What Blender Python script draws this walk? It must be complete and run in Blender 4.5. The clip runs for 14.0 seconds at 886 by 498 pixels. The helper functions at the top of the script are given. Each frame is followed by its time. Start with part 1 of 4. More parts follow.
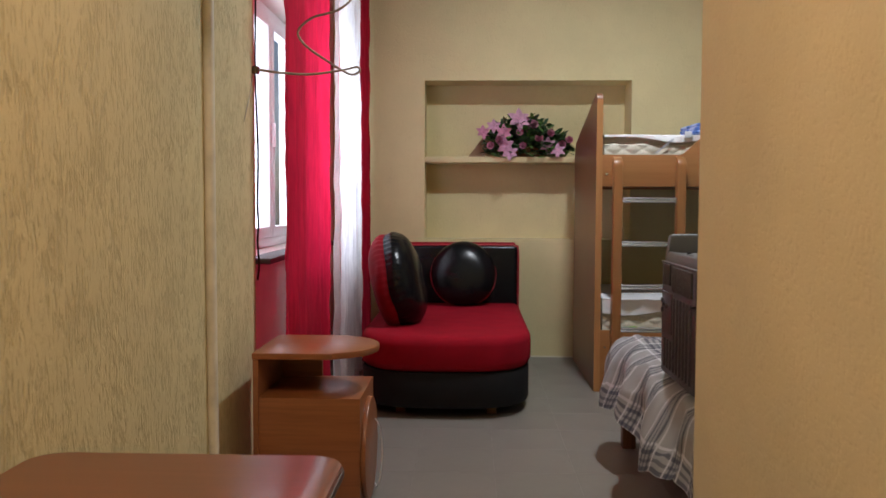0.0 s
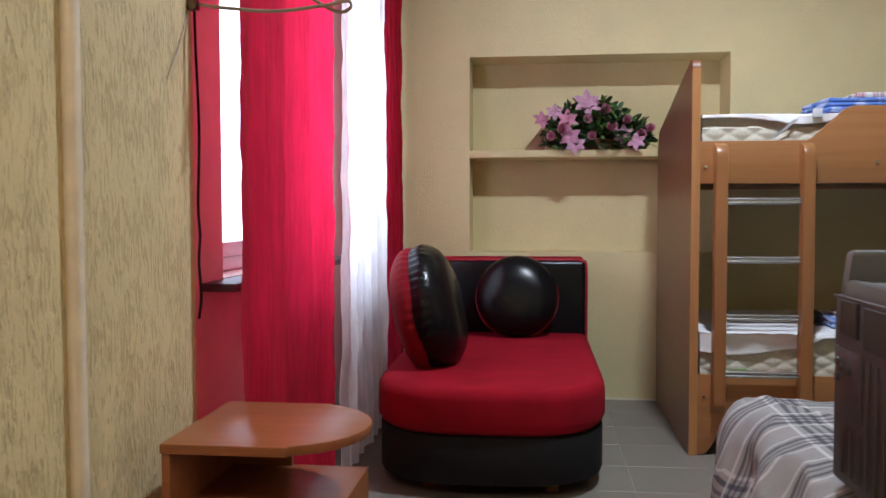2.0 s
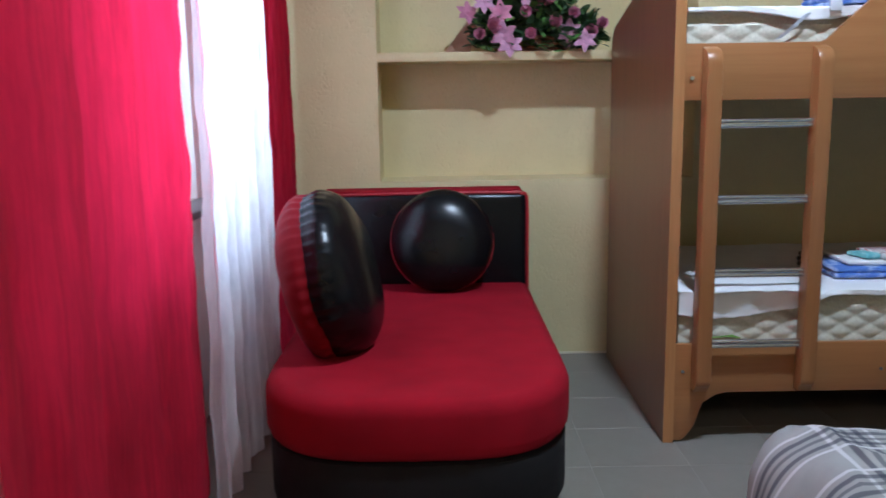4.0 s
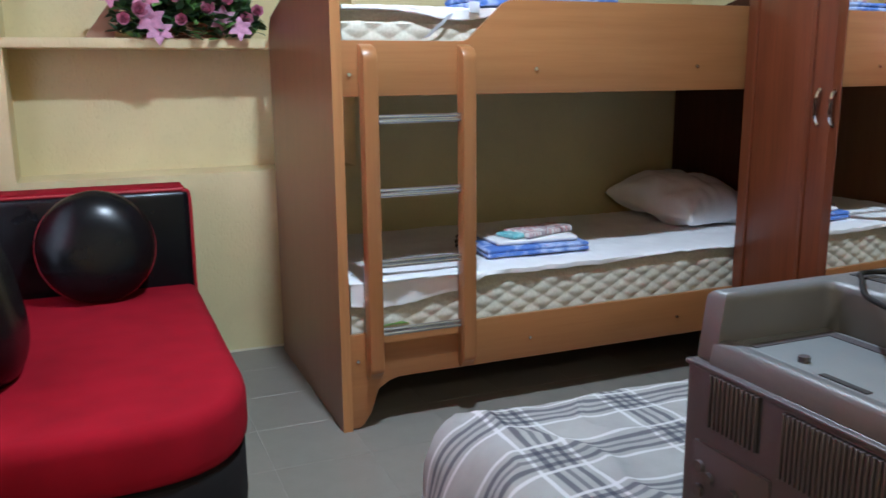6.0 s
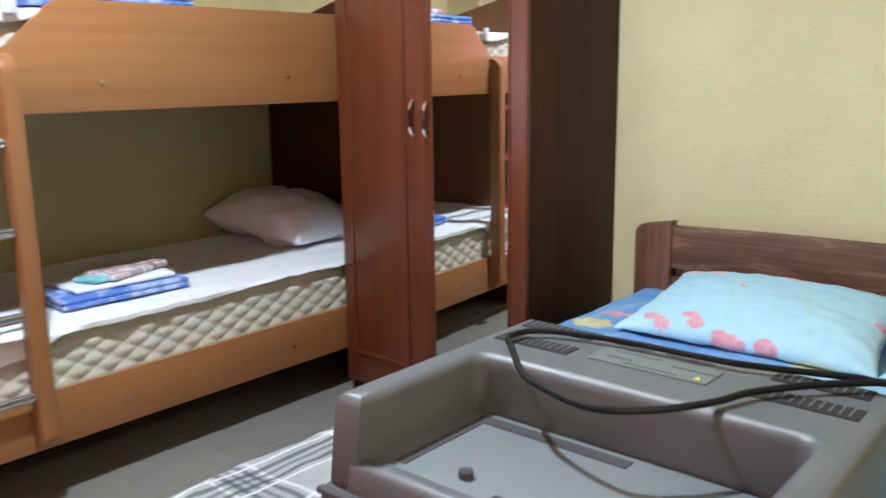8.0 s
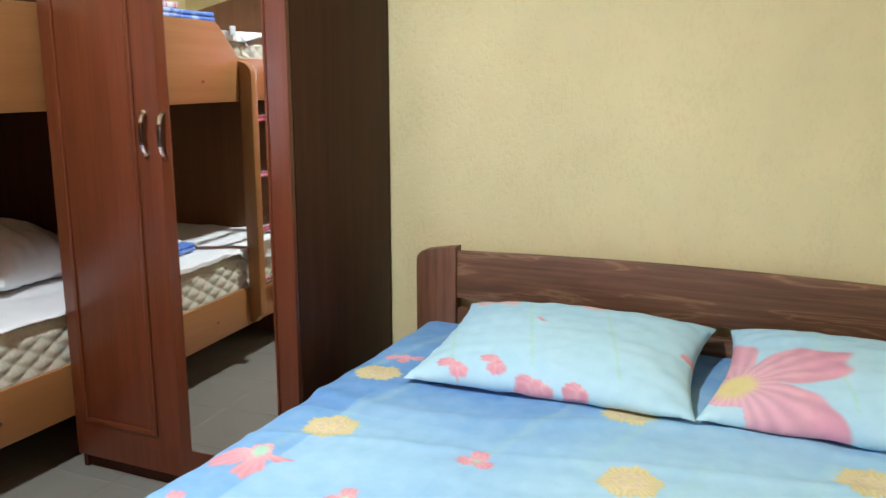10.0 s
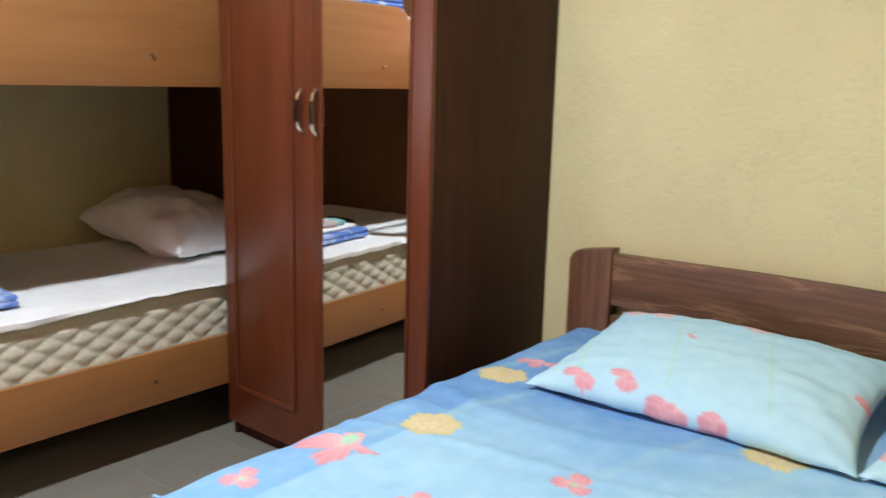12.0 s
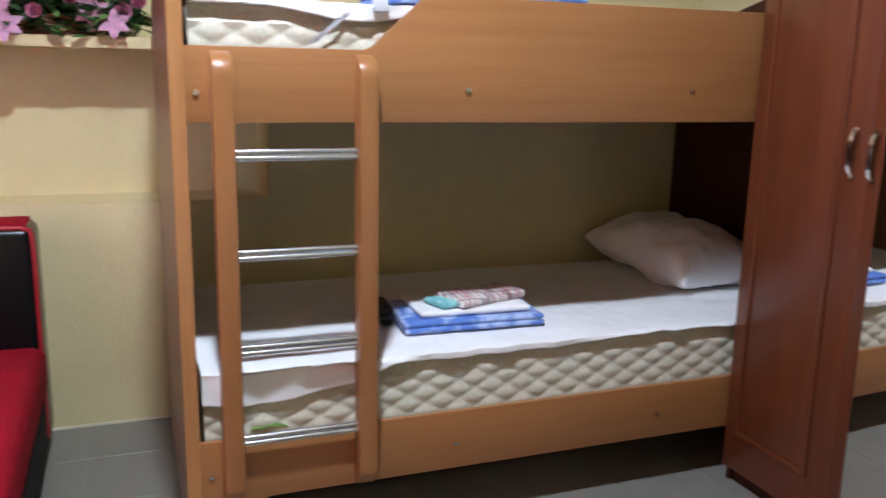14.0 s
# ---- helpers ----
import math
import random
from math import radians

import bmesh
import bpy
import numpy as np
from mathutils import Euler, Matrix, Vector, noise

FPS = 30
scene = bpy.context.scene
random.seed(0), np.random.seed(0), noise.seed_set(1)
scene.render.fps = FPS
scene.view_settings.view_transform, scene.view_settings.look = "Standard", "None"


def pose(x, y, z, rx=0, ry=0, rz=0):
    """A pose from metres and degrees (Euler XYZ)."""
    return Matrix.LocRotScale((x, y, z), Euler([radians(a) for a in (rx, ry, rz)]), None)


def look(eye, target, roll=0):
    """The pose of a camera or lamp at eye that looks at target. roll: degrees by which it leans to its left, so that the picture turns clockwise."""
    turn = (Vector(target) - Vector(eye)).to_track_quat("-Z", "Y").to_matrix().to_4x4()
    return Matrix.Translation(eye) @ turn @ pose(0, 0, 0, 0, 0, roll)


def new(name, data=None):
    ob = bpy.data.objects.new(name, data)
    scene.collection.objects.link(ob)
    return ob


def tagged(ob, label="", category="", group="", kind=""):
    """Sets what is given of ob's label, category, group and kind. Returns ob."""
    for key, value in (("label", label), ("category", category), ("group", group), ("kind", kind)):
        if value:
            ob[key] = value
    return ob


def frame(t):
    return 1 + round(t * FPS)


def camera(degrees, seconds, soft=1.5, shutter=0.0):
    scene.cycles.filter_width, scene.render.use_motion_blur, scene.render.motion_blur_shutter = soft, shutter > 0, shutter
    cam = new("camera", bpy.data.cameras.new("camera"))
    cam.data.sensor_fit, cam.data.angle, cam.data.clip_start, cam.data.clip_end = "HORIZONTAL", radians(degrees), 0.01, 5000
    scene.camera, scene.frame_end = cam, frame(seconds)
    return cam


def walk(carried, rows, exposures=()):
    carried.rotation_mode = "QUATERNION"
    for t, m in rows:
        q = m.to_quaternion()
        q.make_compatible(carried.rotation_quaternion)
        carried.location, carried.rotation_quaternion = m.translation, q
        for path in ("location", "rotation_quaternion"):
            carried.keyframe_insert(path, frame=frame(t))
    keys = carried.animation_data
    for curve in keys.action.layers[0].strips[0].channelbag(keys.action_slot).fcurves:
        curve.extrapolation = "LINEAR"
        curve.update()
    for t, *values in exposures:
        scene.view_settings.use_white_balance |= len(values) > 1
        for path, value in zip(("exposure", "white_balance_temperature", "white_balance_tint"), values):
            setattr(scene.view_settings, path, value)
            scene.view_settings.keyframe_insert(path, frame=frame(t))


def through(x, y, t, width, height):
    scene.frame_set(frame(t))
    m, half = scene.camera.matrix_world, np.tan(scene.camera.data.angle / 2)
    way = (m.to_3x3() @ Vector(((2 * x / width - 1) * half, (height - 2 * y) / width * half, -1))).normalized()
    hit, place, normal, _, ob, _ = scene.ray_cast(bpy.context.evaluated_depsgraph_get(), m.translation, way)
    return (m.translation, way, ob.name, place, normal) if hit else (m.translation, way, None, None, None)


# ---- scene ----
cam = camera(55.7, 14.0, shutter=0.35)
PATH = [
    (0, (-0.025, 0.772, 1.105), (-0.094, 2.738, 0.996), 0.2),
    (0.5, (0.004, 1.062, 1.112), (-0.139, 3.024, 1.016), 0.2),
    (1, (-0.020, 1.357, 1.112), (-0.188, 3.318, 1.016), 0.1),
    (1.5, (0.000, 1.618, 1.081), (-0.178, 3.579, 1.003), 0.1),
    (2, (0.015, 1.903, 1.079), (-0.202, 3.859, 0.992), -0.1),
    (2.2, (0.000, 2.043, 1.084), (-0.238, 3.995, 0.987), -0.2),
    (4.3, (-0.091, 2.940, 1.244), (0.053, 4.865, 0.850), -1.0),
    (4.4, (-0.097, 2.966, 1.255), (0.136, 4.880, 0.848), -0.8),
    (4.5, (-0.114, 2.973, 1.257), (0.205, 4.875, 0.854), -0.6),
    (5, (-0.123, 2.952, 1.284), (0.384, 4.811, 0.877), -0.5),
    (5.5, (-0.077, 2.918, 1.265), (0.529, 4.751, 0.871), -0.4),
    (6, (-0.056, 2.904, 1.276), (0.679, 4.687, 0.871), -0.5),
    (6.5, (-0.025, 2.890, 1.269), (0.847, 4.610, 0.863), -0.7),
    (7, (-0.009, 2.918, 1.276), (1.027, 4.544, 0.874), -0.8),
    (7.5, (0.068, 3.015, 1.275), (1.308, 4.493, 0.875), -0.8),
    (8, (0.158, 3.172, 1.295), (1.616, 4.433, 0.895), -0.8),
    (8.5, (0.230, 3.367, 1.301), (1.868, 4.386, 0.903), -0.8),
    (9, (0.314, 3.507, 1.306), (2.058, 4.337, 0.914), -0.4),
    (9.2, (0.343, 3.548, 1.315), (2.110, 4.323, 0.917), -0.1),
    (11.3, (0.749, 3.256, 1.282), (2.457, 4.160, 0.898), 1.1),
    (11.5, (0.764, 3.283, 1.277), (2.415, 4.285, 0.885), 1.1),
    (12, (0.753, 3.332, 1.245), (2.265, 4.580, 0.848), 1.5),
    (12.5, (0.733, 3.390, 1.264), (2.070, 4.819, 0.851), 1.4),
    (13, (0.681, 3.439, 1.283), (1.841, 5.013, 0.864), 1.5),
    (13.5, (0.637, 3.492, 1.300), (1.574, 5.209, 0.885), 1.2),
    (14, (0.586, 3.536, 1.335), (1.280, 5.365, 0.921), 1.2),
]
EXPOSURES = [(0, -1.57, 6450, 16), (1, -1.42, 6250, 16), (2.2, -1.28, 5950, 16), (4.3, -1.24, 5300, 12), (5.5, -1.02, 5480, 11), (7, -0.66, 5500, 10), (8.5, -0.38, 6000, 10), (9.2, -0.38, 6200, 10), (11.3, -0.54, 6500, 10), (12, -0.46, 6500, 12), (12.5, -0.36, 6450, 16), (13, -0.52, 6100, 15), (14, -0.74, 5880, 16)]
walk(cam, [(t, look(eye, target, roll)) for t, eye, target, roll in PATH], EXPOSURES)

# ---- world, lights, exposure ----
world = bpy.data.worlds.new("world")
scene.world = world
world.use_nodes = True
wn = world.node_tree.nodes
sky = wn.new("ShaderNodeTexSky")
sky.sky_type, sky.sun_disc = "NISHITA", False
sky.sun_elevation, sky.sun_rotation = radians(38), radians(250)
world.node_tree.links.new(sky.outputs[0], wn["Background"].inputs[0])
wn["Background"].inputs[1].default_value = 0.15


def lamp(name, kind, place, power, colour, size=0.1, target=None, size_y=None):
    data = bpy.data.lights.new(name, kind)
    data.energy, data.color = power, colour
    ob = new(name, data)
    if kind == "AREA":
        data.shape, data.size, data.size_y = "RECTANGLE", size, size_y or size
        ob.matrix_world = look(place, target)
    else:
        data.shadow_soft_size = size
        ob.location = place
    return ob


WARM = (0.88, 0.97, 1.0)
room_light = lamp("room_light", "AREA", (0.75, 4.68, 3.045), 150, WARM, 0.15, (0.75, 4.68, 0))
room_light.data.shape = "DISK"
# no source in view: added and placed to brighten the passage walls
hall_light = lamp("hall_light", "POINT", (-0.20, 1.3, 2.75), 150, (1.0, 0.82, 0.62), 0.09)
day_light = lamp("day_light", "AREA", (-1.34, 5.25, 1.5), 98, (0.80, 0.89, 1.0), 1.9, (0.5, 5.25, 1.5), 1.6)

# ---- materials ----
MATS = {}


def node_mat(name):
    m = bpy.data.materials.new(name)
    m.use_nodes = True
    nt = m.node_tree
    return m, nt, nt.nodes["Principled BSDF"]


def add(nt, kind, **inputs):
    n = nt.nodes.new(kind)
    for k, v in inputs.items():
        key = k.replace("_", " ")
        n.inputs[key].default_value = v
    return n


def coords(nt, scale=(1, 1, 1), uv=False):
    c = nt.nodes.new("ShaderNodeTexCoord")
    mp = nt.nodes.new("ShaderNodeMapping")
    mp.inputs["Scale"].default_value = scale
    nt.links.new(c.outputs["UV" if uv else "Object"], mp.inputs[0])
    return mp.outputs[0]


def ramp(nt, fac, stops):
    r = nt.nodes.new("ShaderNodeValToRGB")
    els = r.color_ramp.elements
    while len(els) < len(stops):
        els.new(0.5)
    for e, (p, c) in zip(els, stops):
        e.position = p
        e.color = (*c, 1) if len(c) == 3 else c
    nt.links.new(fac, r.inputs[0])
    return r.outputs[0]


def mix(nt, fac, a, b, blend="MIX"):
    m = nt.nodes.new("ShaderNodeMix")
    m.data_type, m.blend_type = "RGBA", blend
    for i, v in ((0, fac), (6, a), (7, b)):
        if hasattr(v, "is_output"):
            nt.links.new(v, m.inputs[i])
        else:
            m.inputs[i].default_value = (*v, 1) if isinstance(v, tuple) and len(v) == 3 else v
    return m.outputs[2]


def bump(nt, bsdf, height, strength, distance):
    b = nt.nodes.new("ShaderNodeBump")
    b.inputs["Strength"].default_value, b.inputs["Distance"].default_value = strength, distance
    nt.links.new(height, b.inputs["Height"])
    nt.links.new(b.outputs[0], bsdf.inputs["Normal"])


def noise_tex(nt, vec, scale, detail=4, rough=0.55):
    n = add(nt, "ShaderNodeTexNoise", Scale=scale, Detail=detail, Roughness=rough)
    nt.links.new(vec, n.inputs["Vector"])
    return n.outputs["Fac"]


def plain(name, colour, rough=0.5, metal=0.0, vary=0.12, scale=6.0, grain=0.0, grain_scale=200.0, coat=0.0, sheen=0.0, gloss=0.5):
    """A surface of one colour with soft patches, fine grain and uneven gloss."""
    m, nt, b = node_mat(name)
    v = coords(nt)
    big = noise_tex(nt, v, scale)
    dark = tuple(c * (1 - vary) for c in colour)
    light = tuple(min(1, c * (1 + vary)) for c in colour)
    nt.links.new(ramp(nt, big, [(0.3, dark), (0.7, light)]), b.inputs["Base Color"])
    rr = nt.nodes.new("ShaderNodeMapRange")
    rr.inputs["To Min"].default_value, rr.inputs["To Max"].default_value = rough * 0.85, min(1, rough * 1.15)
    nt.links.new(noise_tex(nt, v, scale * 4), rr.inputs["Value"])
    nt.links.new(rr.outputs[0], b.inputs["Roughness"])
    b.inputs["Metallic"].default_value = metal
    b.inputs["Coat Weight"].default_value = coat
    b.inputs["Sheen Weight"].default_value = sheen
    b.inputs["Specular IOR Level"].default_value = gloss
    if grain:
        bump(nt, b, noise_tex(nt, v, grain_scale, 2), grain, 0.001)
    return m


def plaster(name, colour, groove, amount=0.5, dense=0.0, cells=(75, 75, 11), uneven=0.2):
    """Bark-beetle plaster: short worm-like grooves running down the wall, over soft stains."""
    m, nt, b = node_mat(name)
    v = coords(nt)
    worm = noise_tex(nt, coords(nt, cells), 1.0, 3, 0.6)
    fine = noise_tex(nt, v, 160, 3)
    stain = noise_tex(nt, v, 1.7, 5, 0.6)
    base = ramp(nt, stain, [(0.25, tuple(c * 0.88 for c in colour)), (0.75, tuple(min(1, c * 1.08) for c in colour))])
    patch = noise_tex(nt, coords(nt, (1, 1, 0.6)), 11, 4, 0.65)
    shift = nt.nodes.new("ShaderNodeMath")
    shift.operation = "MULTIPLY_ADD"
    shift.inputs[1].default_value = uneven
    nt.links.new(patch, shift.inputs[0])
    nt.links.new(worm, shift.inputs[2])
    level = nt.nodes.new("ShaderNodeMath")
    level.operation = "SUBTRACT"
    level.inputs[1].default_value = uneven * 0.5
    nt.links.new(shift.outputs[0], level.inputs[0])
    worm = level.outputs[0]
    mask = ramp(nt, worm, [(0.28 + dense, (1, 1, 1)), (0.42 + dense, (0, 0, 0))])
    fac = nt.nodes.new("ShaderNodeMath")
    fac.operation = "MULTIPLY"
    fac.inputs[1].default_value = amount
    nt.links.new(mask, fac.inputs[0])
    nt.links.new(mix(nt, fac.outputs[0], base, groove), b.inputs["Base Color"])
    b.inputs["Roughness"].default_value = 0.72
    h = nt.nodes.new("ShaderNodeMath")
    h.operation = "MULTIPLY_ADD"
    h.inputs[1].default_value = 0.25
    nt.links.new(fine, h.inputs[0])
    nt.links.new(ramp(nt, worm, [(0.26 + dense, (0, 0, 0)), (0.46 + dense, (1, 1, 1))]), h.inputs[2])
    bump(nt, b, h.outputs[0], 1.3 * amount + 0.05, 0.006)
    return m


def wood(name, dark, light, along="x", rough=0.35, stretch=26, coat=0.0, size=1.0, figure=0.22, gloss=0.5):
    """Wood or wood print: grain drawn out along one axis, with darker lines."""
    m, nt, b = node_mat(name)
    s = {"x": (1.2, stretch, stretch), "y": (stretch, 1.2, stretch), "z": (stretch, stretch, 1.2)}[along]
    s = tuple(k * size for k in s)
    v = coords(nt, s)
    grain = noise_tex(nt, v, 1.0, 6, 0.62)
    pores = noise_tex(nt, coords(nt, tuple(k * 5 for k in s)), 1.0, 2, 0.5)
    big = noise_tex(nt, coords(nt), 1.3, 3)
    col = ramp(nt, grain, [(0.28, dark), (0.5, tuple((a + c) / 2 for a, c in zip(dark, light))), (0.72, light)])
    col = mix(nt, figure, col, ramp(nt, pores, [(0.35, tuple(c * 0.7 for c in dark)), (0.55, light)]), "MIX")
    col = mix(nt, ramp(nt, big, [(0.3, (0.0, 0.0, 0.0)), (0.7, (0.25, 0.25, 0.25))]), col, tuple(c * 0.8 for c in dark))
    nt.links.new(col, b.inputs["Base Color"])
    b.inputs["Roughness"].default_value = rough
    b.inputs["Coat Weight"].default_value = coat
    b.inputs["Specular IOR Level"].default_value = gloss
    bump(nt, b, pores, 0.08, 0.001)
    return m


M_WALL = plaster("bark_plaster", (0.66, 0.55, 0.30), (0.40, 0.31, 0.15), 0.42, 0.07, (110, 110, 24), 0.8)
M_WALL_EAST = plaster("fine_plaster", (0.68, 0.60, 0.34), (0.50, 0.42, 0.21), 0.15, 0.06, (110, 110, 60), 0.6)
M_WALL_SOFT = plaster("smooth_plaster", (0.70, 0.60, 0.33), (0.54, 0.45, 0.24), 0.18, 0.02, (90, 90, 45), 0.4)
M_WALL_HALL = plaster("hall_plaster", (0.77, 0.67, 0.47), (0.58, 0.44, 0.26), 0.16, 0.03, (110, 110, 60), 0.4)
M_REVEAL = plain("reveal_paint", (0.84, 0.78, 0.72), 0.7, vary=0.06, grain=0.2)
# ceiling is out of view; its dark tone holds down the bounced light
M_CEIL = plain("ceiling_low_bounce", (0.40, 0.37, 0.31), 0.85, vary=0.03, grain=0.2, grain_scale=80)
M_PLINTH = plain("plinth_paint", (0.72, 0.66, 0.50), 0.6, vary=0.08)
M_GROUT = plain("grout", (0.27, 0.255, 0.23), 0.9, vary=0.25, scale=12, grain=0.4)
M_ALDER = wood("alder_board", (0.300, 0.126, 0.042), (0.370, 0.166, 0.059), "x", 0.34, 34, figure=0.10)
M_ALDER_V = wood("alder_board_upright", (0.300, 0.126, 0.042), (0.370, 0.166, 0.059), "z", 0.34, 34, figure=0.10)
# darker alder copy: shade put into the colour of boards facing off the lamp
M_ALDER_SHADED = wood("alder_shaded_board", (0.165, 0.064, 0.027), (0.230, 0.095, 0.040), "z", 0.36, 34)
M_ALDER_EDGE = wood("alder_edge_band", (0.38, 0.17, 0.06), (0.48, 0.235, 0.09), "z", 0.3)
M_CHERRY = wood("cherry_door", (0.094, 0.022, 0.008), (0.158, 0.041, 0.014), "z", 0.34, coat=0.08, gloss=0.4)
# dark wardrobe boards; also paints shade onto the bunk's far end panel
M_CHERRY_DARK_SHADE = wood("cherry_side_and_shade", (0.040, 0.014, 0.007), (0.074, 0.026, 0.012), "z", 0.55, gloss=0.15)
M_NIGHT = wood("nightstand_board", (0.225, 0.072, 0.026), (0.33, 0.120, 0.044), "x", 0.34)
M_TABLE = wood("table_board", (0.12, 0.033, 0.015), (0.19, 0.058, 0.028), "x", 0.3, coat=0.1)
def pine(name):
    """Stained pine with long wandering grain, pale streaks and a few dark knots."""
    m, nt, b = node_mat(name)
    warp = add(nt, "ShaderNodeTexNoise", Scale=1.0, Detail=4, Roughness=0.55, Distortion=1.1)
    nt.links.new(coords(nt, (8, 1.9, 17)), warp.inputs["Vector"])
    lines = noise_tex(nt, coords(nt, (30, 2.2, 90)), 1.0, 4, 0.6)
    col = ramp(nt, warp.outputs["Fac"], [(0.30, (0.060, 0.024, 0.012)), (0.46, (0.120, 0.052, 0.026)), (0.54, (0.150, 0.068, 0.034)), (0.585, (0.30, 0.165, 0.090)), (0.62, (0.140, 0.062, 0.031)), (0.75, (0.090, 0.038, 0.018))])
    col = mix(nt, 0.35, col, ramp(nt, lines, [(0.35, (0.050, 0.020, 0.010)), (0.65, (0.210, 0.105, 0.055))]))
    knot = add(nt, "ShaderNodeTexVoronoi", Scale=1.0)
    nt.links.new(coords(nt, (0.6, 3.1, 6.3)), knot.inputs["Vector"])
    col = mix(nt, ramp(nt, knot.outputs["Distance"], [(0.05, (0.85, 0.85, 0.85)), (0.17, (0, 0, 0))]), col, (0.040, 0.016, 0.009))
    nt.links.new(col, b.inputs["Base Color"])
    b.inputs["Roughness"].default_value = 0.5
    bump(nt, b, lines, 0.12, 0.001)
    return m


M_PINE = pine("stained_pine")
M_PINE_V = wood("stained_pine_post", (0.085, 0.033, 0.016), (0.200, 0.085, 0.042), "z", 0.5, stretch=13, figure=0.4)
M_STEEL = plain("brushed_steel", (0.62, 0.62, 0.63), 0.25, 1.0, vary=0.05, scale=30)
M_BLACK = plain("black_leatherette", (0.006, 0.006, 0.007), 0.25, gloss=0.24, vary=0.06, scale=9, grain=0.25, grain_scale=38)
M_RED = plain("red_velour", (0.27, 0.004, 0.014), 0.95, gloss=0.15, vary=0.13, scale=7, grain=0.4, grain_scale=500, sheen=0.0)
M_RED_SHINY = plain("red_leatherette", (0.19, 0.004, 0.010), 0.65, gloss=0.15, vary=0.2, grain=0.2)
M_BLACKCLOTH = plain("black_upholstery", (0.010, 0.009, 0.010), 0.8, gloss=0.25, vary=0.15, grain=0.3, grain_scale=500)
M_REDPIPE = plain("red_piping", (0.36, 0.012, 0.02), 0.5)
M_WHITE = plain("white_cotton", (0.86, 0.86, 0.88), 0.85, vary=0.04, scale=8, grain=0.3, grain_scale=300)
M_LEG = wood("leg_wood", (0.30, 0.15, 0.06), (0.45, 0.25, 0.11), "z", 0.5)
M_MIRROR = plain("mirror_glass", (0.80, 0.80, 0.78), 0.015, 1.0, vary=0.0)
M_PVC = plain("white_pvc", (0.82, 0.83, 0.84), 0.3, vary=0.02)
M_CHROME = plain("worn_chrome", (0.80, 0.80, 0.79), 0.16, 1.0, vary=0.05, scale=40)
M_DARKMETAL = plain("bronze_handle", (0.17, 0.125, 0.10), 0.22, 0.95, vary=0.1)

# ---- mesh helpers ----
ORIGIN = {}


def thing(name, base, label, category, group="", kind=""):
    ob = new(name)
    ob.empty_display_size = 0.1
    ob.location = base
    ORIGIN[ob.name] = Vector(base)
    return tagged(ob, label, category, group, kind)


def mesh_ob(name, bm, mat, origin=(0, 0, 0), smooth=False):
    bmesh.ops.translate(bm, verts=bm.verts, vec=-Vector(origin))
    bmesh.ops.recalc_face_normals(bm, faces=bm.faces)
    me = bpy.data.meshes.new(name)
    bm.to_mesh(me)
    bm.free()
    for m in mat if isinstance(mat, (list, tuple)) else [mat]:
        me.materials.append(m)
    if smooth:
        me.shade_smooth()
        me.set_sharp_from_angle(angle=radians(smooth if smooth > 1 else 40))
    return new(name, me)


def part(name, bm, mat, parent, label="", smooth=40):
    o = ORIGIN[parent.name]
    ob = mesh_ob(name, bm, mat, o, smooth)
    ob.parent = parent
    ORIGIN[ob.name] = o
    return tagged(ob, label)


def solid(name, bm, mat, label, category, group="", kind="", smooth=40):
    """A thing that is a single mesh, its origin at the middle of its underside."""
    lo = [min(v.co[i] for v in bm.verts) for i in range(3)]
    hi = [max(v.co[i] for v in bm.verts) for i in range(3)]
    base = Vector(((lo[0] + hi[0]) / 2, (lo[1] + hi[1]) / 2, lo[2]))
    ob = mesh_ob(name, bm, mat, base, smooth)
    ob.location = base
    ORIGIN[ob.name] = base
    return tagged(ob, label, category, group, kind)


def box(x0, x1, y0, y1, z0, z1, r=0.0, seg=2, bm=None):
    """A box between two corners, its edges rounded by r."""
    own = bmesh.new()
    bmesh.ops.create_cube(own, size=1)
    for v in own.verts:
        v.co = Vector(((x0 + x1) / 2 + v.co.x * (x1 - x0), (y0 + y1) / 2 + v.co.y * (y1 - y0), (z0 + z1) / 2 + v.co.z * (z1 - z0)))
    if r:
        bmesh.ops.bevel(own, geom=own.edges[:], offset=r, segments=seg, profile=0.5, affect="EDGES")
    return join(bm, own)


def join(bm, own):
    if bm is None:
        return own
    tmp = bpy.data.meshes.new("tmp")
    own.to_mesh(tmp)
    own.free()
    bm.from_mesh(tmp)
    bpy.data.meshes.remove(tmp)
    return bm


def prism(outline, depth, plane="xz", at=0.0, r=0.0, seg=2, bm=None):
    """An outline pushed out by depth along the axis that is missing from plane."""
    own = bmesh.new()
    place = {"xz": lambda u, w, d: (u, at + d, w), "yz": lambda u, w, d: (at + d, u, w), "xy": lambda u, w, d: (u, w, at + d)}[plane]
    a = [own.verts.new(place(u, w, 0)) for u, w in outline]
    b = [own.verts.new(place(u, w, depth)) for u, w in outline]
    own.faces.new(a)
    own.faces.new(b[::-1])
    for i in range(len(a)):
        j = (i + 1) % len(a)
        own.faces.new((a[i], b[i], b[j], a[j]))
    bmesh.ops.recalc_face_normals(own, faces=own.faces)
    if r:
        rim = [e for e in own.edges if (e.verts[0] in a) == (e.verts[1] in a)]
        bmesh.ops.bevel(own, geom=rim, offset=r, segments=seg, profile=0.5, affect="EDGES")
    return join(bm, own)


def arc(cx, cy, r, a0, a1, n=8):
    return [(cx + r * math.cos(radians(a0 + (a1 - a0) * i / n)), cy + r * math.sin(radians(a0 + (a1 - a0) * i / n))) for i in range(n + 1)]


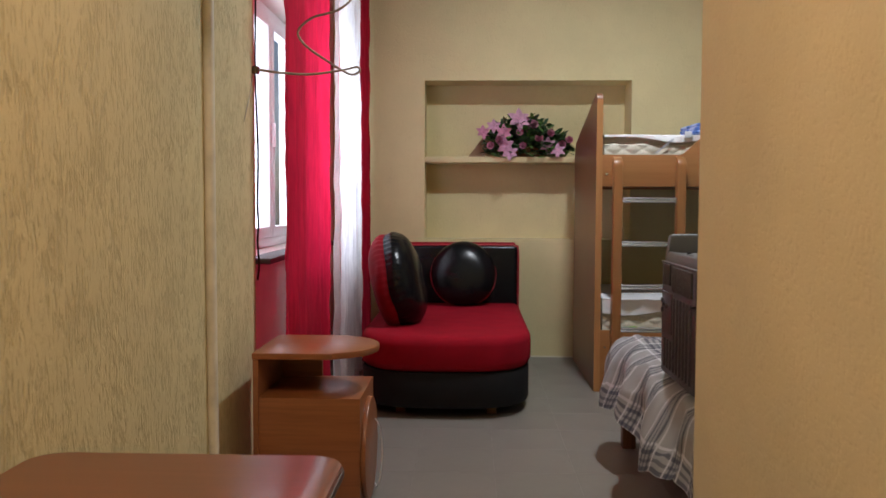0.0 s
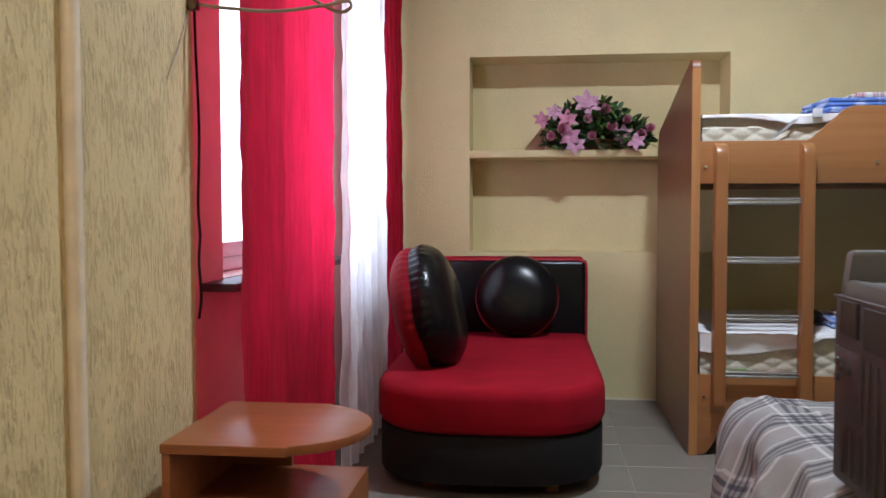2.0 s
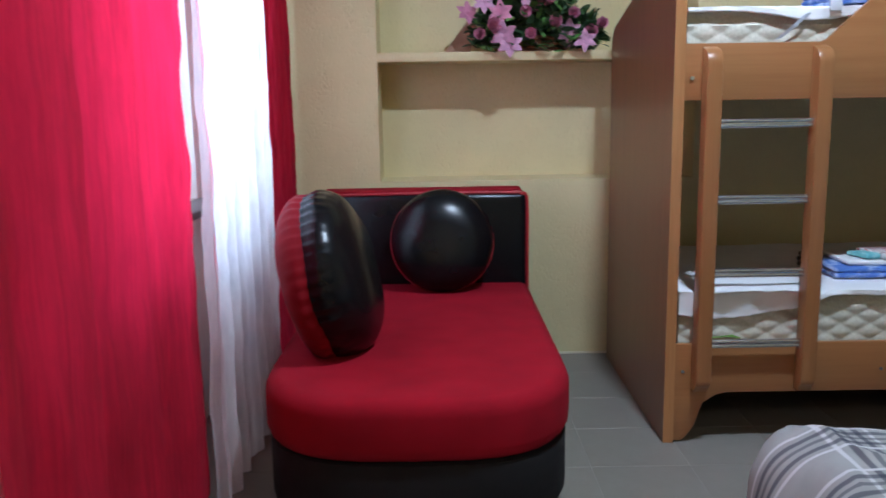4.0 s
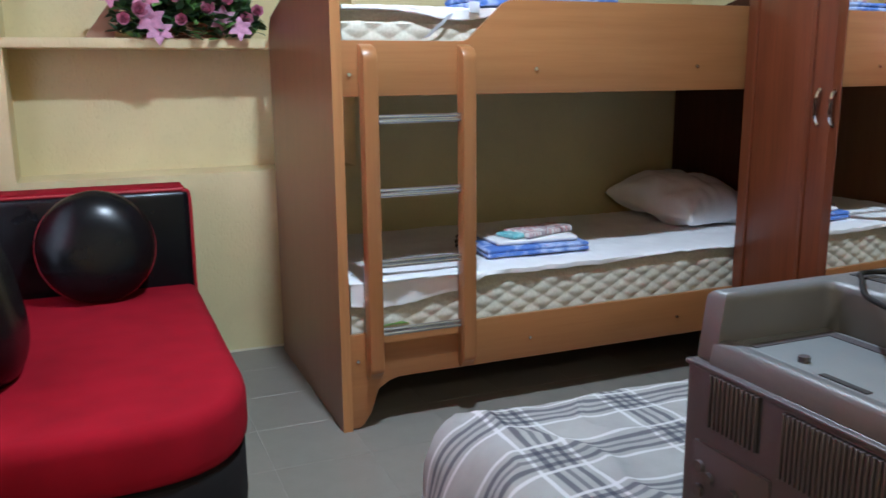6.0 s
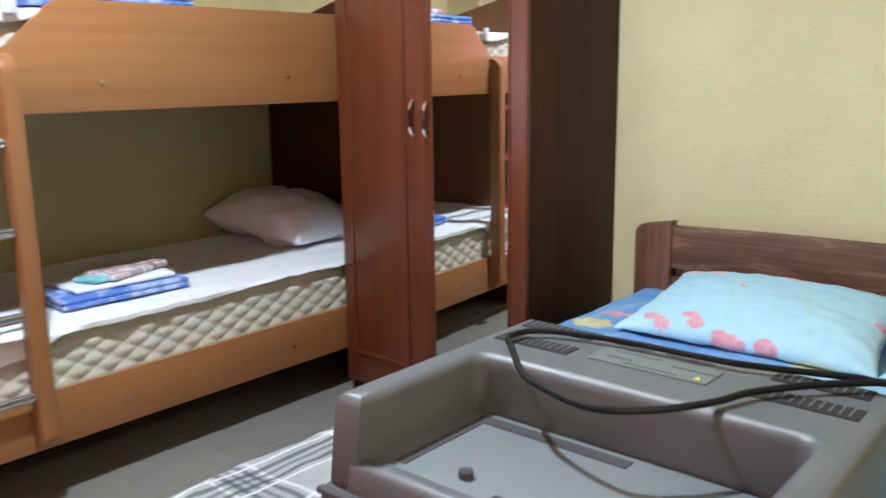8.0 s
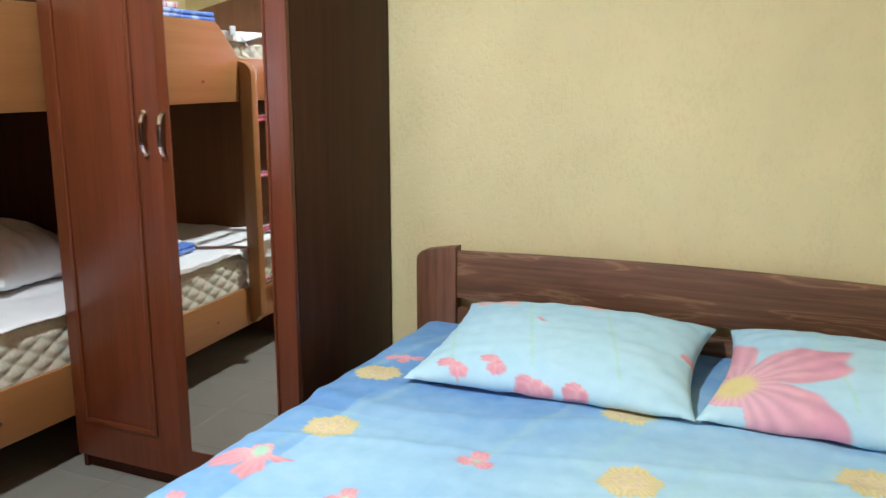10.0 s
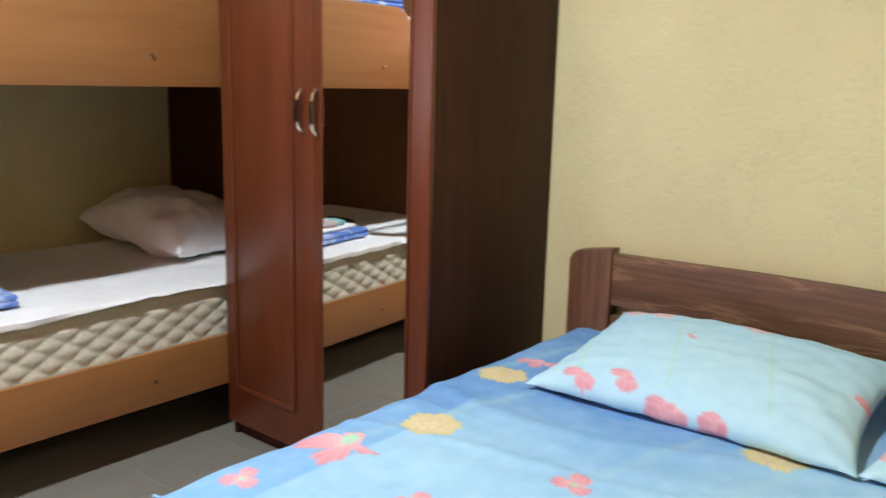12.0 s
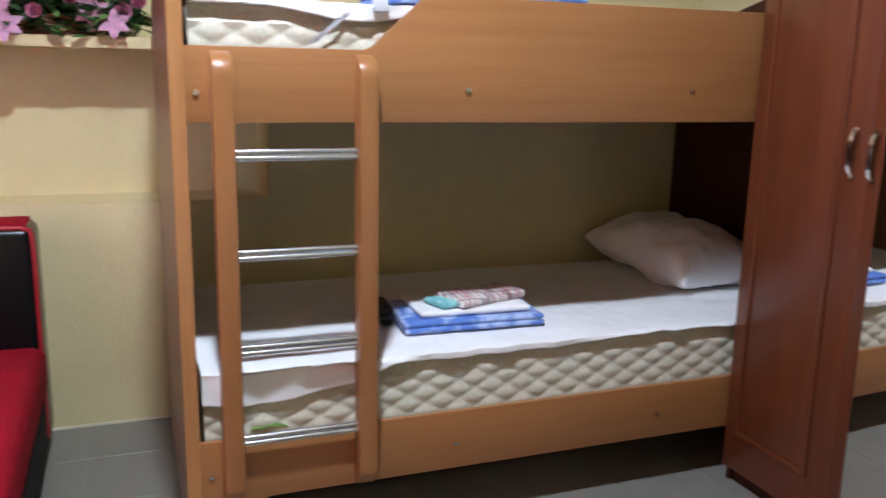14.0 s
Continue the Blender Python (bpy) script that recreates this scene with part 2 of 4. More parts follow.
def rounded(x0, x1, y0, y1, r, n=6):
    return arc(x1 - r, y1 - r, r, 0, 90, n) + arc(x0 + r, y1 - r, r, 90, 180, n) + arc(x0 + r, y0 + r, r, 180, 270, n) + arc(x1 - r, y0 + r, r, 270, 360, n)


def tube(points, r, sides=8, bm=None, closed=False):
    """A round rod or cable along points."""
    own = bmesh.new()
    pts = [Vector(p) for p in points]
    rings = []
    side = None
    for i, p in enumerate(pts):
        d = (pts[min(i + 1, len(pts) - 1)] - pts[max(i - 1, 0)]).normalized()
        if side is None:
            side = d.orthogonal().normalized()
        side = (side - d * side.dot(d)).normalized()
        up = d.cross(side)
        rings.append([own.verts.new(p + r * (math.cos(2 * math.pi * k / sides) * side + math.sin(2 * math.pi * k / sides) * up)) for k in range(sides)])
    for a, b in zip(rings, rings[1:]):
        for k in range(sides):
            own.faces.new((a[k], a[(k + 1) % sides], b[(k + 1) % sides], b[k]))
    own.faces.new(rings[0][::-1])
    own.faces.new(rings[-1])
    return join(bm, own)


def spline(points, n=8):
    """A smooth line through points."""
    p = [Vector(q) for q in points]
    p = [2 * p[0] - p[1]] + p + [2 * p[-1] - p[-2]]
    out = []
    for i in range(1, len(p) - 2):
        for k in range(n):
            t = k / n
            out.append(0.5 * (2 * p[i] + (p[i + 1] - p[i - 1]) * t + (2 * p[i - 1] - 5 * p[i] + 4 * p[i + 1] - p[i + 2]) * t * t + (3 * p[i] - p[i - 1] - 3 * p[i + 1] + p[i + 2]) * t ** 3))
    return out + [p[-2]]


def grid(nu, nv, f, bm=None, uv=None):
    """A sheet of nu x nv squares: f(u, v), both 0 to 1, gives each place."""
    own = bm or bmesh.new()
    lay = own.loops.layers.uv.verify() if uv else None
    vs = [[own.verts.new(f(i / nu, j / nv)) for j in range(nv + 1)] for i in range(nu + 1)]
    for i in range(nu):
        for j in range(nv):
            fc = own.faces.new((vs[i][j], vs[i + 1][j], vs[i + 1][j + 1], vs[i][j + 1]))
            if uv:
                for lp, (a, b) in zip(fc.loops, ((i, j), (i + 1, j), (i + 1, j + 1), (i, j + 1))):
                    lp[lay].uv = uv(a / nu, b / nv)
    return own


def cyl(p, q, r, sides=16, bm=None):
    return tube([p, q], r, sides, bm)


def nz(x, y, z, s):
    return noise.noise(Vector((x * s, y * s, z * s)))


# ---- the rooms ----
XW, XE, YN, YS, ZC = -1.02, 3.01, 6.757, 2.748, 3.10


def wall(name, bm, mat, label):
    return solid(name, bm, mat, label, "wall", kind="structure", smooth=False)


wall("wall_west_block", box(-1.25, -0.87, -1.2, 4.005, 0, ZC), M_WALL, "yellow bark-textured plaster wall beside the passage")
# the window wall, with its opening
b = box(-1.25, XW, 4.005, 4.59, 0, ZC)
box(-1.25, XW, 4.59, 6.05, 0, 0.86, bm=b)
box(-1.25, XW, 4.59, 6.05, 2.15, ZC, bm=b)
box(-1.25, XW, 6.05, YN, 0, ZC, bm=b)
wall("wall_west_window", b, M_REVEAL, "painted window wall behind red curtains")
# the far wall with its niche
NX0, NX1, NZ0, NZ1, ND = -0.368, 1.089, 0.845, 1.967, 0.27
b = box(XW, NX0, YN, YN + 0.4, 0, ZC)
box(NX1, XE + 0.3, YN, YN + 0.4, 0, ZC, bm=b)
box(NX0, NX1, YN, YN + 0.4, 0, NZ0, bm=b)
box(NX0, NX1, YN, YN + 0.4, NZ1, ZC, bm=b)
box(NX0, NX1, YN + ND, YN + 0.4, NZ0, NZ1, bm=b)
wall("wall_north", b, M_WALL_SOFT, "cream yellow plaster wall with a recessed niche")
solid("niche_shelf", box(NX0, NX1, YN - 0.006, YN + ND, 1.390, 1.431, 0.004), M_WALL_SOFT, "cream plastered shelf across the wall niche", "shelf", kind="structure")
wall("wall_east", box(XE, XE + 0.3, YS - 0.3, YN, 0, ZC), M_WALL_EAST, "yellow plaster wall behind the double bed")
wall("wall_south", box(0.664, XE, YS - 0.15, YS, 0, ZC), M_WALL_EAST, "yellow plaster wall beside the bed")
wall("wall_passage", box(0.500, 0.664, -1.2, YS, 0, ZC, 0.006), M_WALL_HALL, "tan plaster wall along the passage")
# unseen lintel, added to block the hall light from the far wall and bunk
wall("wall_light_block", box(-0.87, 0.500, YS - 0.15, YS - 0.01, 2.02, ZC), M_WALL_HALL, "unseen plaster lintel added to keep passage light off the bedroom's far side")
wall("wall_back", box(-1.25, 0.664, -1.35, -1.2, 0, ZC), M_WALL_HALL, "tan plaster wall at the end of the passage")
solid("ceiling", box(-1.3, 3.3, -1.4, 7.2, ZC, ZC + 0.12), M_CEIL, "unseen matt ceiling, toned dark beige-grey to cut bounced light", "ceiling", kind="structure", smooth=False)
floor = solid("floor", box(-1.3, 3.3, -1.4, 7.2, -0.12, -0.0008), M_GROUT, "grey ceramic tile floor with pale joints", "floor", kind="structure", smooth=False)

solid("baseboard", box(XW, XE - 0.6, YN - 0.006, YN, 0.0, 0.011, 0.002), M_PLINTH, "pale filler line along the foot of the wall", "baseboard", kind="structure")

# ---- bunk bed ----
BX0, BX1, BY0, BY1 = 0.690, 2.915, 5.672, 6.700
bunk = thing("bunk_bed", ((BX0 + BX1) / 2, (BY0 + BY1) / 2, 0), "alder-brown laminate bunk bed with a ladder and steel rungs", "bunk bed")


def end_panel(x, name, mat):
    out = [(BY0, 0.0), (BY1, 0.0), (BY1, 1.42)] + arc(BY1 - 0.12, 1.42, 0.12, 0, 55, 5) + [(BY0 + 0.14, 1.722)] + arc(BY0 + 0.04, 1.702, 0.04, 72, 180, 6)
    p = part(name, prism(out, 0.034, "yz", x), mat, bunk)
    edge = [(x - 0.001, BY0 - 0.003), (x + 0.035, BY0 - 0.003), (x + 0.035, BY0), (x - 0.001, BY0)]
    part("edge_band", prism(edge, 1.700, "xy", 0.0, 0.001, 1), M_ALDER_EDGE, p, "paler rounded edge band")
    return p


# near panel gets the shaded alder, as the lamp misses its face
end_panel(BX0, "end_panel", M_ALDER_SHADED)
# far panel coloured near-black to paint in the shade inside the bunk
end_panel(BX1 - 0.034, "end_panel", M_CHERRY_DARK_SHADE)
XI0, XI1 = BX0 + 0.035, BX1 - 0.035
up = [(XI0, 1.200), (XI1, 1.200), (XI1, 1.530), (1.36, 1.530), (1.325, 1.516), (1.192, 1.393), (1.17, 1.385), (XI0, 1.385)]
rail_up = part("upper_guard_rail", prism(up, 0.018, "xz", BY0 + 0.004, 0.003), M_ALDER, bunk)
low = [(XI0, 0.005)] + [(BX0 + 0.065, 0.005)] + [(0.772, 0.02), (0.800, 0.06), (0.814, 0.105), (0.828, 0.145), (0.87, 0.172), (0.91, 0.182), (XI1 - 0.2, 0.182), (XI1 - 0.13, 0.15), (XI1 - 0.10, 0.06), (XI1 - 0.05, 0.005), (XI1, 0.005), (XI1, 0.361), (XI0, 0.361)]
rail_low = part("lower_front_rail", prism(low, 0.018, "xz", BY0 + 0.004, 0.003), M_ALDER, bunk)
part("back_rail", box(XI0, XI1, BY1 - 0.03, BY1 - 0.012, 1.20, 1.385, 0.003), M_ALDER, bunk)
part("back_rail", box(XI0, XI1, BY1 - 0.03, BY1 - 0.012, 0.19, 0.365, 0.003), M_ALDER, bunk)
# bed bases use the shaded alder too
part("bed_base", box(XI0, XI1, BY0 + 0.022, BY1 - 0.03, 1.215, 1.231), M_ALDER_SHADED, bunk)
part("bed_base", box(XI0, XI1, BY0 + 0.022, BY1 - 0.03, 0.255, 0.271), M_ALDER_SHADED, bunk)
for x, z in ((0.750, 1.273), (1.460, 1.288), (2.187, 1.294)):
    part("bolt_cap", cyl((x, BY0 - 0.003, z), (x, BY0 + 0.006, z), 0.007, 12), M_STEEL, rail_up, "small steel bolt cap")
for x in (0.752, 1.45, 2.15):
    part("bolt_cap", cyl((x, BY0 - 0.002, 0.262), (x, BY0 + 0.006, 0.262), 0.006, 12), M_STEEL, rail_low, "small steel bolt cap")


def stile(x0, x1):
    """An upright of the ladder: a board on edge whose top curves back onto the rail and whose foot narrows."""
    y1, d = BY0 + 0.003, 0.062
    out = [(y1, 0.195), (y1 - 0.03, 0.197)] + arc(y1 - d + 0.03, 0.245, 0.03, 250, 180, 5) + [(y1 - d, 1.31)] + arc(y1 - d + 0.055, 1.315, 0.055, 180, 95, 7) + [(y1, 1.374)]
    return part("ladder_upright", prism(out, x1 - x0, "yz", x0, 0.005), M_ALDER_V, bunk, "rounded alder ladder upright")


stile(0.782, 0.834)
stile(1.144, 1.194)
for z in (1.123, 0.870, 0.619, 0.370):
    bm = cyl((0.832, BY0 - 0.030, z + 0.008), (1.146, BY0 - 0.030, z + 0.008), 0.0075, 12)
    cyl((0.832, BY0 - 0.030, z - 0.008), (1.146, BY0 - 0.030, z - 0.008), 0.0075, 12, bm)
    box(0.832, 1.146, BY0 - 0.034, BY0 - 0.018, z - 0.012, z + 0.012, 0.003, bm=bm)
    part("ladder_rung", bm, M_STEEL, bunk, "double steel ladder rung")


def quilt_mat():
    """Cream ticking quilted in diamonds."""
    m, nt, b = node_mat("quilted_ticking")
    v = coords(nt)
    fine = noise_tex(nt, v, 90, 3)
    nt.links.new(ramp(nt, fine, [(0.3, (0.50, 0.47, 0.38)), (0.7, (0.64, 0.61, 0.51))]), b.inputs["Base Color"])
    b.inputs["Roughness"].default_value = 0.8
    bump(nt, b, fine, 0.2, 0.002)
    return m


M_QUILT = quilt_mat()


def mattress(x0, x1, y0, y1, z0, z1, label, group, cell=0.052):
    """A mattress: plain core, side border that puffs out in diamonds between the stitches, piped edges."""
    t = thing("mattress", ((x0 + x1) / 2, (y0 + y1) / 2, z0), label, "mattress", group)
    def puff(s, z):
        a, c = s / cell, (z - z0) / (cell * 0.56)
        k = abs(math.sin(math.pi * (a + c) / 2)) * abs(math.sin(math.pi * (a - c) / 2))
        plain_band = z0 + 0.82 * (z1 - z0)
        if z > plain_band:
            return -0.016 * min(1.0, (z - plain_band) / 0.03)
        return 0.0075 * k ** 0.6
    n = int((x1 - x0) / cell * 9)
    part("core", box(x0 + 0.002, x1 - 0.002, y0 + 0.018, y1, z0, z1, 0.01), M_QUILT, t)
    part("quilted_border", grid(n, 44, lambda u, v: (x0 + (x1 - x0) * u, y0 - puff((x1 - x0) * u, z0 + (z1 - z0) * v), z0 + (z1 - z0) * v)), M_QUILT, t, "cream border quilted in diamonds", smooth=70)
    for z in (z1, z0 + 0.008):
        part("piping", tube([(x0, y0 + (0.012 if z == z1 else -0.003), z), (x1, y0 + (0.012 if z == z1 else -0.003), z)], 0.007, 6), M_QUILT, t)
    return t


mattress(XI0 + 0.015, XI1 - 0.01, BY0 + 0.035, BY1 - 0.04, 0.272, 0.535, "cream quilted mattress on the lower bunk", "bunk mattresses")
mattress(XI0 + 0.015, XI1 - 0.01, BY0 + 0.045, BY1 - 0.04, 1.232, 1.490, "cream quilted mattress on the upper bunk", "bunk mattresses", 0.056)


def sheet(x0, x1, y0, y1, z, drop, seed):
    """A cotton sheet lying on a mattress, its front edge hanging over unevenly."""
    L, H = y1 - y0, 0.10
    def f(u, v):
        x = x0 + (x1 - x0) * u
        hang = drop(u)
        s = v * (L + hang)
        if s < hang:
            y, zz = y0 - 0.020 - 0.004 * math.sin(x * 40 + seed), z + 0.008 - (hang - s)
            y += 0.012 * nz(x, zz, seed, 14)
        else:
            y, zz = y0 + (s - hang) - 0.02, z + 0.008
        zz += 0.006 * nz(x * 0.6, y, seed, 9) + 0.003 * nz(x, y, seed + 3, 28)
        return (x, y, zz)
    bm = grid(150, 60, f)
    grid(150, 60, lambda u, v: Vector(f(u, v)) + Vector((0, 0.003, -0.004)), bm)
    return bm


def low_drop(u):
    x = XI0 + (XI1 - XI0) * u
    end = max(0, min(1, (1.25 - x) / 0.08))
    return 0.012 + 0.090 * end * (0.75 + 0.25 * math.sin(x * 9)) + 0.008 * math.sin(x * 5)


def high_drop(u):
    x = XI0 + (XI1 - XI0) * u
    return 0.012 + 0.03 * math.exp(-((x - 1.15) / 0.16) ** 2)


solid("bed_sheet", sheet(XI0 + 0.012, XI1 - 0.012, BY0 + 0.03, BY1 - 0.05, 0.537, low_drop, 1.0), M_WHITE, "white cotton sheet, rumpled at its foot, on the lower bunk", "bed sheet", "bunk sheets")
solid("bed_sheet", sheet(XI0 + 0.012, XI1 - 0.012, BY0 + 0.04, BY1 - 0.05, 1.492, high_drop, 5.0), M_WHITE, "white cotton sheet with a hanging strap on the upper bunk", "bed sheet", "bunk sheets")


def cushion(cx, cy, cz, a, b_, h, yaw=0, pitch=0, roll=0, n=44, pinch=2.6, seed=0, wrinkle=0.006, uvs=None):
    """A soft pillow: two bulging sheets that meet in a seam, corners drawn out."""
    m = pose(cx, cy, cz, pitch, roll, yaw)
    bm = bmesh.new()
    for sgn in (1, -1):
        def f(u, v, sgn=sgn):
            x, y = 2 * u - 1, 2 * v - 1
            e = max(0.0, (1 - abs(x) ** pinch) * (1 - abs(y) ** pinch)) ** 0.5
            k = 1 - 0.07 * (1 - abs(y) ** 2) * abs(x) ** 3
            k2 = 1 - 0.09 * (1 - abs(x) ** 2) * abs(y) ** 3
            w = wrinkle * (nz(x * 1.1, y * 1.1, seed, 2.0) + 0.5 * nz(x * 2.2 + y, y * 1.7 - x, seed + 7, 1.6)) * (0.3 + e)
            edge = 0.005 * nz(x * 3, y * 3, seed + 3, 2)
            return m @ Vector((x * a * k, y * b_ * k2, sgn * h * e * (1.0 if sgn > 0 else 0.45) + w + edge))
        grid(n, n, f, bm, uvs)
    bmesh.ops.remove_doubles(bm, verts=bm.verts, dist=0.0015)
    return bm


solid("pillow", cushion(2.655, 6.325, 0.622, 0.230, 0.330, 0.145, yaw=4, pitch=5, seed=3, pinch=3.4, wrinkle=0.022), M_WHITE, "plump white pillow on the lower bunk", "pillow", smooth=80)

# ---- wardrobe ----
WX, WY0, WY1, WZ = 2.420, 4.760, 5.662, 2.06
ward = thing("wardrobe", ((WX + XE) / 2, (WY0 + WY1) / 2, 0), "dark cherry two-door wardrobe with a mirrored door", "wardrobe")
part("side_panel", box(WX + 0.022, XE - 0.012, WY0, WY0 + 0.018, 0, WZ, 0.001), M_CHERRY_DARK_SHADE, ward, "dark brown side board")
part("side_panel", box(WX + 0.022, XE - 0.012, WY1 - 0.018, WY1, 0, WZ, 0.001), M_CHERRY_DARK_SHADE, ward, "dark brown side board")
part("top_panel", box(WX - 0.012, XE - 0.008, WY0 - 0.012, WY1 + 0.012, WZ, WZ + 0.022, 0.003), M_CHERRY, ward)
part("back_panel", box(XE - 0.012, XE - 0.006, WY0, WY1, 0.02, WZ), M_CHERRY_DARK_SHADE, ward)
part("plinth", box(WX + 0.035, WX + 0.053, WY0 + 0.018, WY1 - 0.018, 0, 0.052), M_CHERRY_DARK_SHADE, ward)
part("shelf", box(WX + 0.03, XE - 0.012, WY0 + 0.018, WY1 - 0.018, 0.055, 0.073), M_CHERRY_DARK_SHADE, ward)
YM = 5.198


def door(y0, y1, name):
    d = part(name, box(WX, WX + 0.02, y0, y1, 0.055, WZ - 0.004, 0.003), M_CHERRY, ward)
    return d


d1 = door(YM + 0.002, WY1 - 0.001, "panel_door")


def frame_ring(y0, y1, z0, z1, w, x0, x1, r=0.003):
    bm = box(x0, x1, y0, y0 + w, z0, z1, r)
    box(x0, x1, y1 - w, y1, z0, z1, r, bm=bm)
    box(x0 + 0.0005, x1, y0 + w, y1 - w, z0, z0 + w, r, bm=bm)
    box(x0 + 0.0005, x1, y0 + w, y1 - w, z1 - w, z1, r, bm=bm)
    return bm


part("door_moulding", frame_ring(5.300, 5.616, 0.178, 1.96, 0.020, WX - 0.007, WX + 0.002), M_CHERRY, d1, "raised cherry moulding")
part("door_field", box(WX - 0.0025, WX + 0.002, 5.322, 5.594, 0.199, 1.939, 0.002), M_CHERRY, d1)
d2 = door(WY0 + 0.001, YM - 0.002, "mirror_door")
part("mirror", box(WX - 0.004, WX + 0.001, 4.832, 5.152, 0.168, 1.95), M_MIRROR, d2, "tall clear mirror")
part("mirror_trim", frame_ring(4.825, 5.159, 0.161, 1.957, 0.007, WX - 0.006, WX + 0.001, 0.001), M_CHERRY, d2)


def bow_handle(y, z0, z1, parent):
    """A bowed strap handle: bright at both ends, where it meets the door, darker along its grip."""
    mid, half = (z0 + z1) / 2, (z1 - z0) / 2
    bm = bmesh.new()
    rows = []
    for i in range(17):
        t = -1 + i / 8
        out = 0.025 * (1 - abs(t) ** 2.6) ** 0.7
        w = 0.0062 + 0.0022 * t * t
        c = Vector((WX - 0.001 - out, y, mid + half * t))
        rows.append([bm.verts.new(c + Vector((dx, dy, 0))) for dx, dy in ((-0.003, -w), (-0.0045, 0), (-0.003, w), (0.004, w), (0.004, -w))])
    for k, (a, c) in enumerate(zip(rows, rows[1:])):
        for q in range(5):
            bm.faces.new((a[q], a[(q + 1) % 5], c[(q + 1) % 5], c[q])).material_index = 1 if k < 4 or k > 11 else 0
    bm.faces.new(rows[0][::-1])
    bm.faces.new(rows[-1])
    h = part("handle", bm, [M_DARKMETAL, M_CHROME], parent, "bowed bronze handle with chrome ends")
    for z in (z0 + 0.004, z1 - 0.004):
        part("handle_end", cyl((WX - 0.010, y, z), (WX + 0.002, y, z), 0.0080, 12), M_CHROME, h, "shiny chrome end")


bow_handle(5.260, 1.078, 1.208, d1)
bow_handle(5.176, 1.076, 1.206, d2)
hinge = Vector((WX + 0.02, WY0, 0)) - ORIGIN["wardrobe"]
d2.matrix_local = Matrix.Translation(hinge) @ pose(0, 0, 0, 0, 0, 2.6) @ Matrix.Translation(-hinge)  # the mirrored door stands a finger ajar

# ---- double bed ----
EY0, EY1, EX0 = 2.98, 4.575, 0.66
bed = thing("double_bed", (1.8, 3.8, 0), "brown stained pine double bed with a low plank headboard", "bed")


bm = prism([(4.490, 0.0), (4.632, 0.0), (4.632, 0.69)] + arc(4.592, 0.710, 0.04, 0, 80, 6) + [(4.56, 0.757), (4.490, 0.768)], 0.05, "yz", 2.937, 0.004)
part("headboard_post", bm, M_PINE_V, bed)
bm = prism([(3.060, 0.0), (2.918, 0.0), (2.918, 0.715)] + [(2.925, 0.735), (2.94, 0.748), (2.99, 0.757), (3.060, 0.768)], 0.05, "yz", 2.937, 0.004)
part("headboard_post", bm, M_PINE_V, bed)
n = 20
top = [(3.060 + (4.490 - 3.060) * i / n, 0.752 + 0.014 * math.sin(math.pi * i / n)) for i in range(n + 1)]
part("headboard_plank", prism(top[::-1] + [(3.060, 0.596), (4.490, 0.596)], 0.028, "yz", 2.946, 0.004), M_PINE, bed, "wide plank with a knotty grain and a bowed top")
part("headboard_plank", box(2.950, 2.976, 3.060, 4.490, 0.41, 0.562, 0.004), M_PINE, bed)
part("side_rail", box(EX0 + 0.05, 2.937, EY1 - 0.03, EY1, 0.17, 0.33, 0.005), M_PINE, bed)
part("side_rail", box(EX0 + 0.05, 2.937, EY0, EY0 + 0.03, 0.17, 0.33, 0.005), M_PINE, bed)
part("foot_rail", box(EX0 + 0.01, EX0 + 0.05, EY0 + 0.05, EY1 - 0.05, 0.17, 0.36, 0.005), M_PINE, bed)
for y in (EY0, EY1 - 0.06):
    part("leg", box(EX0 - 0.005, EX0 + 0.055, y, y + 0.06, 0, 0.37, 0.006), M_PINE_V, bed)
part("bed_base", box(EX0 + 0.05, 2.90, EY0 + 0.03, EY1 - 0.03, 0.28, 0.30), M_PINE, bed)
mattress(EX0 + 0.03, 2.90, EY0 + 0.012, EY1 - 0.002, 0.302, 0.490, "thick mattress under the bedding of the double bed", "bed mattress")

# ---- chaise ----
chaise = thing("chaise", (-0.15, 5.8, 0), "red and black upholstered chaise with a rounded front", "chaise")
def chaise_outline(g):
    """The plan of the seat: straight at the back, a broad bow in front."""
    pts = [(0.292 + g, 6.50), (-0.625 - g, 6.50), (-0.625 - g, 5.36)]
    n = 18
    for i in range(1, n):
        a = math.pi * (1 - i / n)
        cx, sx = math.cos(a), math.sin(a)
        x = -0.1665 + (0.4585 + g) * (abs(cx) ** 0.62) * (1 if cx > 0 else -1)
        pts.append((x, 5.36 - (0.385 + g) * abs(sx) ** 0.85))
    return pts + [(0.292 + g, 5.36)]
part("base", prism(chaise_outline(-0.006), 0.185, "xy", 0.055, 0.012), M_BLACKCLOTH, chaise, "black upholstered base")
part("seat", prism(chaise_outline(0.004), 0.185, "xy", 0.238, 0.05, 5), M_RED, chaise, "thick red velour seat")
part("backrest", box(-0.625, 0.292, 6.46, 6.66, 0.055, 0.822, 0.035, 3), M_BLACK, chaise, "black leatherette backrest")
part("backrest_top", box(-0.605, 0.268, 6.488, 6.648, 0.812, 0.829, 0.005), M_RED, chaise, "red velour strip along the top")
pipe = spline([(0.286, 6.470, 0.10), (0.287, 6.470, 0.5), (0.286, 6.472, 0.78), (0.262, 6.474, 0.812), (0.2, 6.474, 0.818), (-0.3, 6.474, 0.818), (-0.6, 6.474, 0.815)], 6)
part("piping", tube(pipe, 0.007, 6), M_REDPIPE, chaise, "thin red piping")
